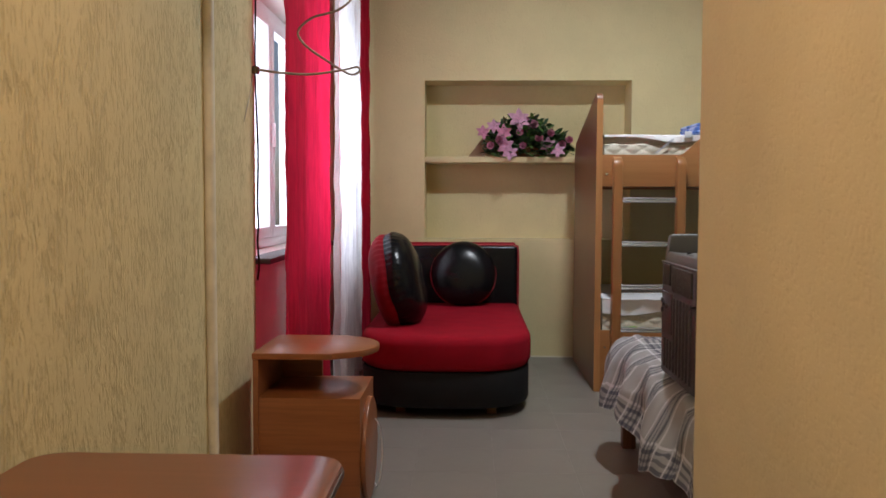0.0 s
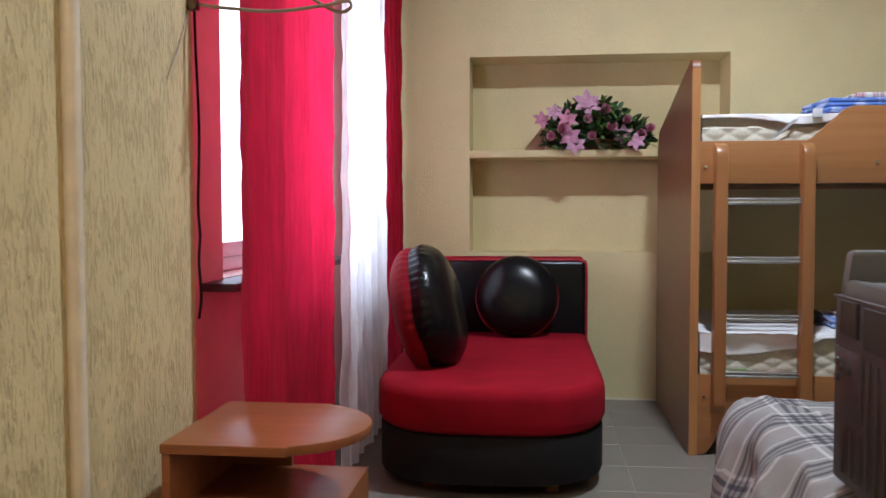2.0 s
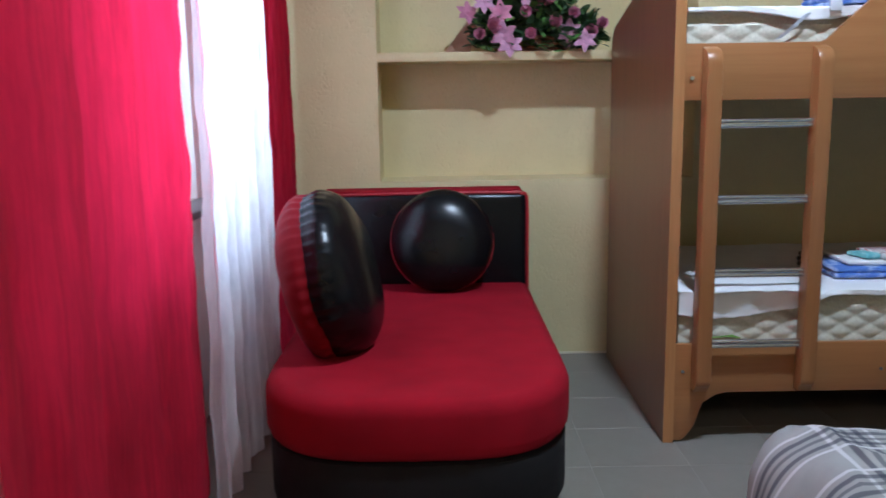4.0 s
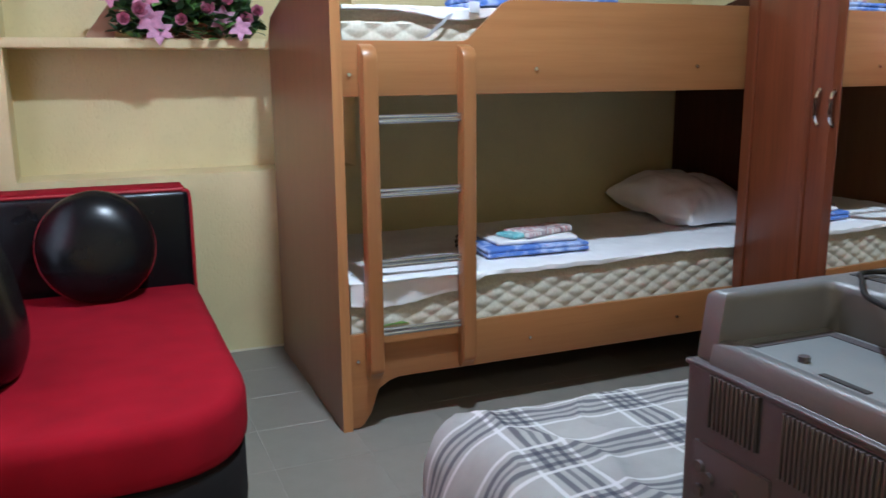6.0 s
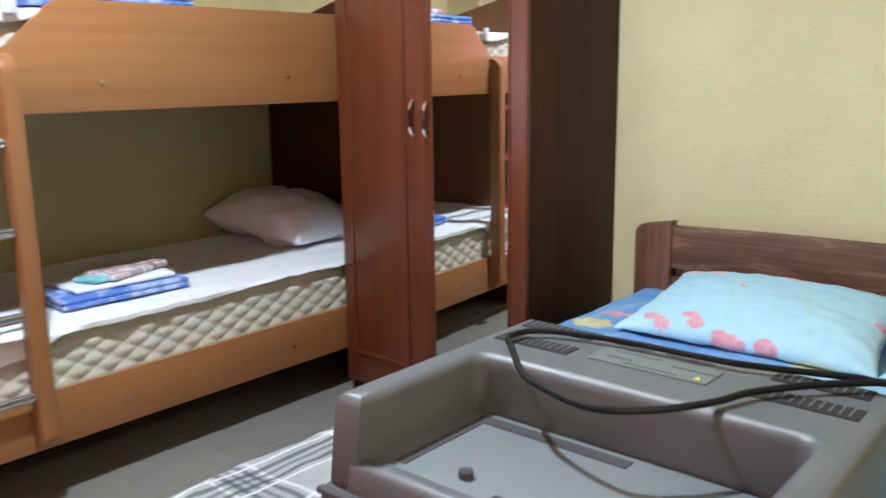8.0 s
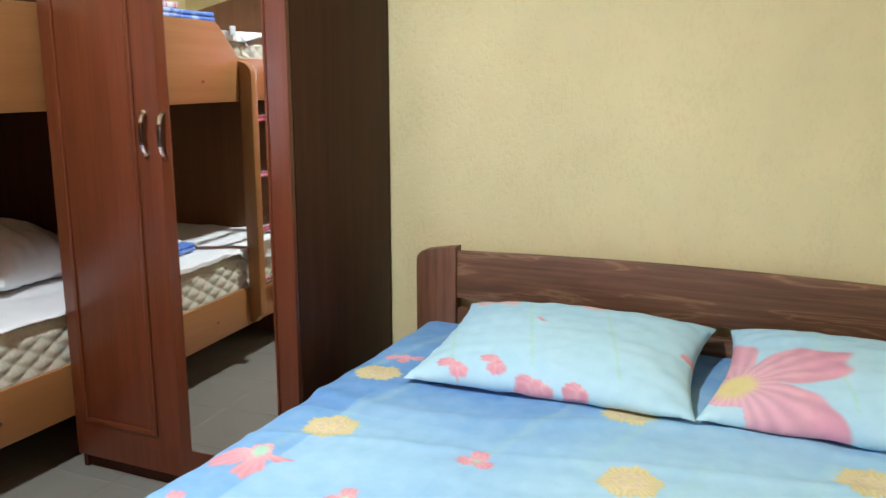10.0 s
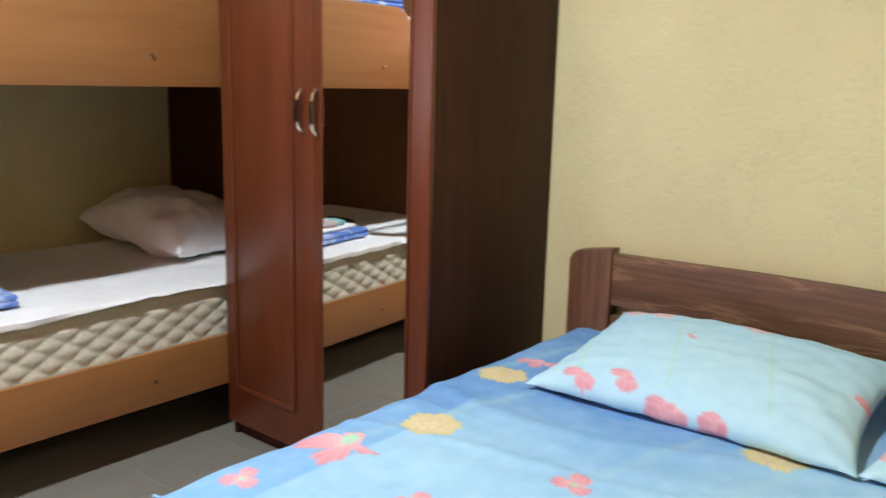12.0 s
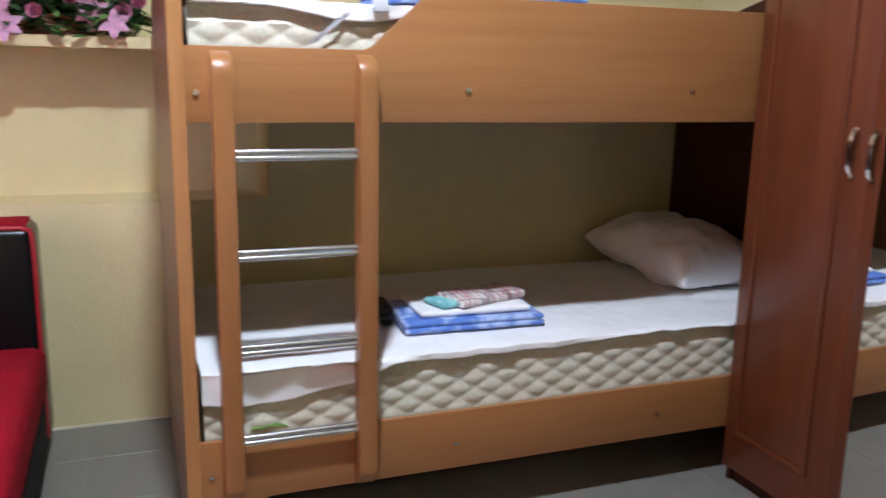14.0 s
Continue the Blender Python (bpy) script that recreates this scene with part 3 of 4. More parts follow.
for x, y in ((-0.40, 5.16), (0.08, 5.14), (-0.45, 6.4), (0.15, 6.4)):
    part("foot", box(x - 0.025, x + 0.025, y - 0.02, y + 0.02, 0, 0.058, 0.004), M_LEG, chaise, "short wooden foot")
def round_cushion(m, r, h, name, label, mats, n=144, k=24, dome=1.0, pleats=41, pull=0.010, back=None):
    """A round cushion: two domed covers that meet in a drawn-in seam, fine pleats running off it."""
    bm = bmesh.new()
    rings = []
    for i in range(k * 2 + 1):
        a = math.pi * i / (k * 2)
        sgn = 1 if i <= k else -1
        rad = r * math.sin(a) ** 0.70 if 0 < i < 2 * k else 0.0
        z = (h if sgn > 0 else back or h) * abs(math.cos(a)) ** dome * sgn
        seam = math.exp(-((i - k) / 1.3) ** 2)
        ring = []
        for j in range(n):
            b_ = 2 * math.pi * j / n
            ca, sa = math.cos(b_), math.sin(b_)
            pleat = math.sin(b_ * pleats + 2.5 * math.sin(b_ * 3)) * math.exp(-((i - k) / 5.0) ** 2)
            w = 1 - 0.035 * seam + pull * 0.6 * pleat + 0.012 * nz(ca, sa, z * 4, 1.6)
            soft = 0.009 * nz(rad * ca * 5, rad * sa * 5, z * 6 + r, 1.3)
            ring.append(bm.verts.new(m @ Vector((rad * w * ca, rad * w * sa, z + soft * rad / r))))
        rings.append(ring)
    for i, (a, c) in enumerate(zip(rings, rings[1:])):
        for j in range(n):
            fc = bm.faces.new((a[j], a[(j + 1) % n], c[(j + 1) % n], c[j]))
            fc.material_index = 1 if len(mats) > 1 and i >= k else 0
    bmesh.ops.remove_doubles(bm, verts=bm.verts, dist=0.0005)
    return solid(name, bm, mats, label, "cushion", smooth=60)


round_cushion(pose(-0.462, 5.52, 0.655, 0, 77, -3), 0.278, 0.160, "round_cushion", "round cushion, glossy black with a red side, leaning on the chaise", [M_BLACK, M_RED_SHINY], dome=0.75, back=0.120, pull=0.024)
BACK_CUSHION = pose(-0.083, 6.335, 0.632, 74, 0, 3)
cush = round_cushion(BACK_CUSHION, 0.217, 0.112, "round_cushion", "round glossy black cushion with red piping against the backrest", [M_BLACK], dome=0.9, pull=0.004)
ring_pts = [BACK_CUSHION @ Vector((0.216 * math.cos(a), 0.216 * math.sin(a), -0.030)) for a in [2 * math.pi * i / 48 for i in range(49)]]
part("piping", tube(ring_pts, 0.0048, 6), M_REDPIPE, cush, "thin red piping")

# ---- nightstand and table ----
NSX0, NSX1, NSY0, NSY1, NSZ = -0.772, -0.360, 3.572, 3.975, 0.592
night = thing("nightstand", (-0.6, 3.85, 0), "cherry-brown laminate nightstand with an open shelf", "nightstand")
out = [(NSX0, NSY1), (NSX0, NSY0), (-0.50, NSY0)] + [(-0.560 + 0.2 * math.cos(radians(a)), 3.7735 + 0.2015 * math.sin(radians(a))) for a in range(-70, 71, 10)] + [(-0.50, NSY1)]
part("top", prism(out, 0.022, "xy", NSZ - 0.022, 0.003), M_NIGHT, night)
part("side_panel", box(NSX0, NSX0 + 0.018, NSY0 + 0.008, NSY1 - 0.008, 0, NSZ - 0.022, 0.001), M_NIGHT, night)
part("back_panel", box(NSX0 + 0.018, -0.60, NSY1 - 0.022, NSY1 - 0.006, 0.43, NSZ - 0.022), M_NIGHT, night)
part("body", box(NSX0 + 0.018, -0.405, NSY0 + 0.012, NSY1 - 0.008, 0.03, 0.435, 0.002), M_NIGHT, night)
part("door", prism(arc(3.774, 0.215, 0.185, 0, 360, 28)[:-1], 0.018, "yz", -0.405, 0.004), M_NIGHT, night, "rounded laminate door")
part("plinth", box(NSX0 + 0.018, -0.43, NSY0 + 0.03, NSY1 - 0.02, 0, 0.03), M_NIGHT, night)
table = thing("side_table", (-0.53, 1.55, 0), "dark cherry-brown table with rounded corners", "table")
part("tabletop", prism(rounded(-0.655, -0.203, 1.12, 1.955, 0.05), 0.026, "xy", 0.716, 0.006), M_TABLE, table)
for x in (-0.60, -0.26):
    for y in (1.19, 1.88):
        part("leg", cyl((x, y, 0), (x, y, 0.716), 0.02), M_STEEL, table)
part("edge_band", prism(rounded(-0.657, -0.201, 1.118, 1.957, 0.05), 0.012, "xy", 0.722, 0.003), plain("dark_edge", (0.05, 0.02, 0.012), 0.4), table, "dark edge band")
lead = spline([(-0.388, 3.86, 0.30), (-0.372, 3.87, 0.27), (-0.362, 3.88, 0.20), (-0.366, 3.89, 0.10), (-0.385, 3.91, 0.02), (-0.42, 4.02, 0.005), (-0.60, 4.10, 0.005)], 8)
solid("thin_cable", tube(lead, 0.0022, 6), M_PVC, "thin white cable from the nightstand to the floor", "cable")

# ---- window and curtains ----
win = thing("window_1", (-1.15, 5.25, 0.86), "white plastic window with bright daylight behind curtains", "window", kind="structure")


def ring(y0, y1, z0, z1, w, x0, x1):
    bm = box(x0, x1, y0, y0 + w, z0, z1, 0.004)
    box(x0, x1, y1 - w, y1, z0, z1, 0.004, bm=bm)
    box(x0 + 0.001, x1 - 0.001, y0 + w, y1 - w, z0, z0 + w, 0.004, bm=bm)
    box(x0 + 0.001, x1 - 0.001, y0 + w, y1 - w, z1 - w, z1, 0.004, bm=bm)
    return bm


def glass_mat():
    m, nt, b = node_mat("window_glass")
    b.inputs["Base Color"].default_value = (0.95, 0.97, 1.0, 1)
    b.inputs["Transmission Weight"].default_value = 1.0
    b.inputs["Roughness"].default_value, b.inputs["IOR"].default_value = 0.01, 1.05
    return m


M_GLASS = glass_mat()
part("window_frame", ring(4.592, 6.048, 0.862, 2.148, 0.05, -1.20, -1.13), M_PVC, win)
for y0, y1 in ((4.645, 5.315), (5.325, 5.995)):
    sash = part("sash", ring(y0, y1, 0.915, 2.095, 0.055, -1.185, -1.115), M_PVC, win)
    pane = part("pane", box(-1.155, -1.149, y0 + 0.05, y1 - 0.05, 0.965, 2.045), M_GLASS, sash)
    pane.visible_shadow = False
part("window_handle", box(-1.115, -1.09, 5.290, 5.305, 1.40, 1.53, 0.005), M_PVC, win)
solid("window_sill", box(-1.12, -0.905, 4.40, 6.10, 0.832, 0.858, 0.006), plain("sill_board", (0.07, 0.068, 0.068), 0.4), "dark window sill board behind the curtains", "window sill", kind="structure")


def cloth(name, colour, through, rough=0.85, clear=0.0, sheen_noise=1.0):
    """Woven cloth that lets part of the light through from behind."""
    m, nt, b = node_mat(name)
    v = coords(nt, (1, 1, 0.35))
    patch = noise_tex(nt, v, 9, 6, 0.7)
    weave = noise_tex(nt, coords(nt, (700, 700, 700)), 1.0, 1)
    col = ramp(nt, patch, [(0.30, tuple(c * 0.80 for c in colour)), (0.62, tuple(min(1, c * 1.1) for c in colour))])
    slub = noise_tex(nt, coords(nt, (30, 85, 2.2)), 1.0, 4, 0.6)
    col = mix(nt, 0.6 * sheen_noise, col, mix(nt, 1.0, col, ramp(nt, slub, [(0.32, (0.62, 0.62, 0.62)), (0.68, (1.0, 1.0, 1.0))]), "MULTIPLY"))
    nt.links.new(col, b.inputs["Base Color"])
    b.inputs["Roughness"].default_value = rough
    bump(nt, b, weave, 0.25, 0.0006)
    tr = nt.nodes.new("ShaderNodeBsdfTranslucent")
    nt.links.new(col, tr.inputs["Color"])
    mx = nt.nodes.new("ShaderNodeMixShader")
    mx.inputs[0].default_value = through
    out = nt.nodes["Material Output"]
    nt.links.new(b.outputs[0], mx.inputs[1])
    nt.links.new(tr.outputs[0], mx.inputs[2])
    last = mx.outputs[0]
    if clear:
        tp = nt.nodes.new("ShaderNodeBsdfTransparent")
        m2 = nt.nodes.new("ShaderNodeMixShader")
        m2.inputs[0].default_value = clear
        nt.links.new(last, m2.inputs[1])
        nt.links.new(tp.outputs[0], m2.inputs[2])
        last = m2.outputs[0]
    nt.links.new(last, out.inputs[0])
    return m


M_CURTAIN = cloth("red_curtain_cloth", (0.68, 0.014, 0.058), 0.64)
M_TULLE = cloth("white_tulle_cloth", (0.93, 0.92, 0.96), 0.82, clear=0.10, sheen_noise=0.15)


def curtain(y0, y1, x, folds, depth, seed, z0, z1, label, mat, group, lean=0.0):
    """A hanging curtain with deep, uneven folds, gathered at the rail."""
    rng = random.Random(seed)
    ph = [rng.uniform(0, 6.28) for _ in range(4)]
    def f(u, v):
        z = z1 + (z0 - z1) * v
        s = u * folds * 2 * math.pi
        open_ = 0.55 + 0.45 * v
        xx = x + depth * open_ * (math.sin(s + ph[0]) + 0.35 * math.sin(2.3 * s + ph[1]) + 0.18 * math.sin(0.6 * s + ph[2] + v * 2))
        yy = y0 + (y1 - y0) * u + lean * v * (1 - u) + 0.012 * math.sin(v * 5 + s * 0.5 + ph[3]) * v
        w = 0.010 * nz(u * 9, z * 2.2, seed, 2) + 0.006 * nz(u * 16, z * 6, seed + 2, 2)
        return (xx + w, yy, z)
    bm = grid(int(folds * 22), 90, f)
    return solid("curtain", bm, mat, label, "curtain", group, smooth=80)


curtain(4.055, 5.19, -0.765, 3.6, 0.020, 3, 0.06, 2.82, "bright red semi-sheer curtain glowing with daylight", M_CURTAIN, "window curtains", -0.05)
curtain(5.13, 6.04, -0.735, 6.5, 0.022, 8, 0.05, 2.82, "white sheer tulle curtain lit by the window", M_TULLE, "window curtains", -0.02)
curtain(6.02, 6.70, -0.760, 5.0, 0.020, 12, 0.06, 2.82, "dark red curtain beside the far wall", M_CURTAIN, "window curtains")
rod = thing("curtain_rail", (-0.76, 5.3, 2.82), "white plastic curtain rail under the ceiling", "curtain rail")
part("rail", box(-0.80, -0.70, 4.01, 6.75, 2.822, 2.845, 0.004), M_PVC, rod)
for y in (4.2, 5.3, 6.4):
    part("bracket", box(-0.77, -0.73, y, y + 0.04, 2.845, ZC, 0.003), M_PVC, rod)

# ---- cables and pipe on the window side ----
M_CABLE = plain("beige_cable", (0.42, 0.34, 0.27), 0.5)
M_BLACKCABLE = plain("black_rubber", (0.008, 0.008, 0.009), 0.5, gloss=0.2)
M_PIPE = plain("painted_pipe", (0.70, 0.64, 0.52), 0.45, vary=0.12, scale=14, grain=0.2)
solid("wall_pipe", tube([(-0.858, 3.420, 0.0), (-0.860, 3.414, 0.7), (-0.858, 3.410, 1.4), (-0.857, 3.412, ZC)], 0.018, 14), M_PIPE, "thin pipe painted beige running up the plaster wall", "pipe")
loop = spline([(-0.872, 3.985, 1.60), (-0.855, 3.998, 1.612), (-0.78, 4.0, 1.602), (-0.66, 4.05, 1.602), (-0.54, 4.10, 1.626), (-0.485, 4.118, 1.640), (-0.478, 4.120, 1.622), (-0.515, 4.112, 1.612), (-0.60, 4.10, 1.660), (-0.685, 4.09, 1.720), (-0.715, 4.09, 1.775), (-0.66, 4.10, 1.830), (-0.56, 4.12, 1.865), (-0.50, 4.13, 1.930), (-0.50, 4.12, 2.05), (-0.60, 4.08, 2.25), (-0.76, 4.0, 2.45), (-0.865, 3.96, 2.58), (-0.872, 3.95, ZC)], 7)
solid("hanging_cable", tube(loop, 0.0048, 8), M_CABLE, "loose beige cable looped off the wall corner", "cable")
solid("cable_clip", box(-0.872, -0.846, 3.975, 4.006, 1.594, 1.624, 0.006), M_DARKMETAL, "small dark cable clip at the wall corner", "cable clip")
drop = spline([(-0.863, 4.02, 2.50), (-0.866, 4.03, 2.0), (-0.868, 4.02, 1.6), (-0.861, 4.022, 1.3), (-0.863, 4.014, 1.10), (-0.859, 4.014, 1.02), (-0.863, 4.014, 0.95), (-0.858, 4.014, 0.86), (-0.864, 4.012, 0.80)], 8)
solid("hanging_cable", tube(drop, 0.0038, 8), M_BLACKCABLE, "thin black cable hanging down beside the window", "cable")

solid("thin_wire", tube(spline([(-0.866, 3.99, 1.604), (-0.866, 3.93, 1.51), (-0.866, 3.885, 1.45), (-0.867, 3.85, 1.40)], 6), 0.0016, 6), M_CABLE, "thin wire end hanging from a clip on the plaster", "wire")

# ---- television ----
M_TV = plain("grey_brown_plastic", (0.062, 0.054, 0.060), 0.38, vary=0.12, scale=5, grain=0.35, grain_scale=900)
# top cover: lighter copy of the shell plastic, light from above in its colour
M_TV_LIT = plain("lit_grey_plastic", (0.108, 0.110, 0.115), 0.38, vary=0.10, scale=6, grain=0.35, grain_scale=900)
# tray floor: paler still, with the sheen put into the colour
M_TRAY_SHEEN = plain("sheen_grey_plastic", (0.165, 0.180, 0.188), 0.32, vary=0.03, scale=7, grain=0.3, grain_scale=900)
M_TVDARK = plain("dark_slot", (0.016, 0.014, 0.015), 0.6)
M_TVPRINT = plain("grey_print", (0.09, 0.10, 0.095), 0.5)
M_LABEL = plain("label_paper", (0.135, 0.155, 0.143), 0.5, vary=0.05)
TY0, TY1, TZ, TZ0 = 3.322, 3.752, 0.998, 0.512
tv = thing("television", (0.83, 3.53, TZ0), "old boxy grey-brown television, its back outward, on a bed", "television")
part("back_shell", box(0.648, 0.992, TY0 - 0.010, TY1 + 0.012, TZ0, 0.905, 0.010, 3), M_TV, tv)
ins = 0.034
u = [(0.992, TY0), (0.992, TY1), (0.668, TY1), (0.668, TY1 - ins)] + [(0.70, TY1 - ins - 0.004)] + arc(0.826, TY1 - ins - 0.022, 0.018, 90, 0, 4) + arc(0.826, TY0 + ins + 0.022, 0.018, 0, -90, 4) + [(0.70, TY0 + ins + 0.004), (0.668, TY0 + ins), (0.668, TY0)]
def flared(bm):
    """Lean the front of a cover piece outwards towards its foot."""
    for v in bm.verts:
        if v.co.x < 0.70:
            v.co.x -= 0.013 * (TZ - v.co.z) / (TZ - 0.900)
    return bm


cover = part("top_cover", flared(prism(u, TZ - 0.900, "xy", 0.900, 0.012, 4)), M_TV_LIT, tv, "top cover, coloured lighter for the light on it, around a shallow tray")
part("tray_lip", flared(box(0.6675, 0.690, TY0 + 0.020, TY1 - 0.020, 0.895, 0.937, 0.007, 3)), M_TV_LIT, tv, "rounded front lip")
part("tray", box(0.676, 0.842, TY0 + 0.01, TY1 - 0.01, 0.90, 0.934, 0.006), M_TRAY_SHEEN, tv, "recessed tray floor, coloured paler for its sheen")
bm = box(0.690, 0.828, TY1 - ins - 0.034, TY1 - ins - 0.022, 0.9335, 0.9352)
box(0.812, 0.828, TY1 - ins - 0.20, TY1 - ins - 0.034, 0.9335, 0.9352, bm=bm)
part("tray_groove", bm, M_TV, tv, "brown groove in the tray")
part("slot", box(0.686, 0.695, 3.515, 3.580, 0.9335, 0.9354), M_TVDARK, tv, "thin dark slot")
part("tray_knob", cyl((0.706, 3.622, 0.933), (0.706, 3.622, 0.941), 0.007, 12), M_TV, tv)
for x0, x1, y0, y1 in ((0.952, 0.980, 3.640, 3.735), (0.893, 0.921, 3.636, 3.732), (0.955, 0.983, 3.350, 3.440), (0.900, 0.928, 3.345, 3.440)):
    v = part("vent", box(x0, x1, y0, y1, TZ - 0.002, TZ + 0.001), M_TVDARK, cover, "black ventilation slot")
    k = 11
    bm = None
    for i in range(1, k):
        yy = y0 + (y1 - y0) * i / k
        bm = box(x0 + 0.006, x1, yy - 0.0009, yy + 0.0009, TZ - 0.001, TZ + 0.0014, bm=bm)
    tagged(part("vent_ribs", bm, M_TV_LIT, cover), kind="stuff")
part("label_plate", box(0.900, 0.945, 3.482, 3.612, TZ - 0.001, TZ + 0.0012), M_LABEL, cover, "pale green-grey label plate")
for i, (w, yy) in enumerate(((0.055, 3.60), (0.05, 3.53), (0.03, 3.60), (0.06, 3.575))):
    x = 0.938 - i * 0.010
    part("label_print", box(x - 0.0012, x + 0.0012, yy - w, yy, TZ + 0.001, TZ + 0.0018), M_TVPRINT, cover, "line of small dark print")
part("warning_mark", prism([(0.906, 3.490), (0.906, 3.498), (0.914, 3.494)], 0.0006, "xy", TZ + 0.0013), plain("yellow_print", (0.6, 0.5, 0.05), 0.5), cover, "small yellow triangle")
for y0, y1 in ((3.565, 3.615), (3.500, 3.552)):
    part("cover_line", box(0.9605, 0.9615, y0, y1, TZ - 0.001, TZ + 0.0008), M_TVDARK, cover)
# rear grilles: raised ribs over a dark recess
back = [o for o in tv.children if o.name.startswith("back_shell")][0]
for y0, y1, z0, z1, k in ((3.624, 3.712, 0.826, 0.897, 11), (3.345, 3.588, 0.812, 0.893, 34)):
    part("grille", box(0.6445, 0.650, y0, y1, z0, z1), M_TVDARK, back, "dark ventilation grille")
    for i in range(k):
        yy = y0 + (y1 - y0) * (i + 0.5) / k
        part("grille_rib", box(0.6405, 0.648, yy - 0.0021, yy + 0.0021, z0, z1, 0.0008, 1), M_TV, back)
part("ledge", box(0.645, 0.655, TY0 - 0.008, TY1 + 0.010, 0.897, 0.904, 0.002), M_TV, back)
part("socket_panel", box(0.643, 0.650, 3.600, 3.735, 0.66, 0.80, 0.002), M_TV, back)
for y, z in ((3.718, 0.768), (3.700, 0.758), (3.718, 0.735), (3.655, 0.755)):
    s = part("socket", cyl((0.646, y, z), (0.637, y, z), 0.0085, 14), M_TV, back, "round aerial socket")
for i in range(9):
    yy = 3.36 + i * 0.042
    part("back_rib", box(0.642, 0.650, yy - 0.004, yy + 0.004, 0.54, 0.79 if yy < 3.59 else 0.64, 0.002), M_TV, back)
cab = spline([(0.995, 3.335, 1.004), (0.987, 3.376, 1.006), (0.965, 3.45, 1.006), (0.956, 3.497, 1.006), (0.951, 3.609, 1.006), (0.930, 3.690, 1.006), (0.890, 3.708, 1.006), (0.856, 3.679, 1.006), (0.815, 3.64, 1.004), (0.79, 3.603, 1.004), (0.771, 3.534, 1.004), (0.800, 3.488, 1.004), (0.850, 3.452, 1.005), (0.897, 3.431, 1.006), (0.960, 3.375, 1.008), (0.985, 3.330, 1.006), (0.960, 3.300, 0.97), (0.90, 3.300, 0.90), (0.80, 3.303, 0.84), (0.70, 3.305, 0.80), (0.645, 3.315, 0.79), (0.640, 3.345, 0.782)], 8)
solid("power_cable", tube(cab, 0.0036, 8), M_BLACKCABLE, "black power cable looped on top of the television", "cable")

# ---- bedding on the double bed ----
def plaid_mat():
    """Grey woven blanket with pairs of dark and white crossing bands."""
    m, nt, b = node_mat("plaid_blanket")
    c = nt.nodes.new("ShaderNodeUVMap")
    sep = nt.nodes.new("ShaderNodeSeparateXYZ")
    nt.links.new(c.outputs[0], sep.inputs[0])
    col = ramp(nt, noise_tex(nt, coords(nt, (1, 1, 1), True), 9, 4), [(0.3, (0.45, 0.45, 0.44)), (0.7, (0.56, 0.56, 0.545))])
    for axis, period, start in ((0, 0.315, 0.817), (1, 0.202, 0.97)):
        d = nt.nodes.new("ShaderNodeMath")
        d.operation = "MULTIPLY_ADD"
        d.inputs[1].default_value, d.inputs[2].default_value = 1 / period, start
        nt.links.new(sep.outputs[axis], d.inputs[0])
        fr = nt.nodes.new("ShaderNodeMath")
        fr.operation = "FRACT"
        nt.links.new(d.outputs[0], fr.inputs[0])
        k = 0.33 / period
        for place, width, tone, amount in ((-0.150, 0.030, (0.86, 0.86, 0.87), 0.85), (-0.080, 0.040, (0.055, 0.06, 0.10), 0.70), (0.0, 0.034, (0.055, 0.06, 0.10), 0.58), (0.075, 0.044, (0.055, 0.06, 0.10), 0.70), (0.155, 0.030, (0.86, 0.86, 0.87), 0.85)):
            c0, w = 0.5 + place * k, width * k
            g = (amount,) * 3
            band = ramp(nt, fr.outputs[0], [(c0 - w * 0.6, (0, 0, 0)), (c0 - w * 0.35, g), (c0 + w * 0.35, g), (c0 + w * 0.6, (0, 0, 0))])
            col = mix(nt, band, col, tone)
    nt.links.new(col, b.inputs["Base Color"])
    b.inputs["Roughness"].default_value = 0.9
    bump(nt, b, noise_tex(nt, coords(nt), 420, 2), 0.4, 0.001)
    return m


TOP = 0.500


def blanket():
    """The blanket lies over the foot of the bed and hangs down in folds at the foot and the side."""
    x_in, foot, side = 1.60, 0.655, 4.585
    run_x, run_y = (x_in - foot) + 0.25, (side - 2.97) + 0.24
    def f(u, v):
        px, py = x_in - run_x * u, 2.97 + run_y * v
        dx, dy = max(0.0, foot - px), max(0.0, py - side)
        ease = 0.03
        hang = max(dx, dy) * (1 + 0.12 * math.sin(py * 7.3 + 0.5)) + 0.35 * min(dx, dy)
        fold = 0.028 * math.sin(py * 11 + dx * 9 + 1.6 * math.sin(py * 3.1)) * min(1, dx / 0.16) + 0.014 * nz(py, dx, 3, 9) * min(1, dx / 0.1)
        fold2 = 0.022 * math.sin(px * 23 + 1.0) * min(1, dy / 0.14)
        spread = 0.045 * (1 - math.exp(-dx / 0.05)) + 0.22 * dx
        spread2 = 0.03 * (1 - math.exp(-dy / 0.05)) + 0.10 * dy
        x = max(px, foot) - spread - fold + (0.03 * dy if dx else 0)
        y = min(py, side) + spread2 + fold2 - (0.25 * dx if dy else 0)
        z = TOP - hang + ease * (1 - math.exp(-hang / ease)) * 0.6
        z += 0.006 * nz(px, py, 1, 7) + 0.003 * nz(px, py, 4, 19)
        sag = max(0.0, min(1.0, (1.25 - px) / 0.5))
        z += sag * (0.015 * (1 - abs(nz(px * 1.3 + py * 0.7, py * 1.1 - px * 0.5, 12, 4.2))) ** 6 + 0.004)
        if not dx and not dy:
            near = min(px - foot, 0.09) / 0.09
            near2 = min(side - py, 0.06) / 0.06
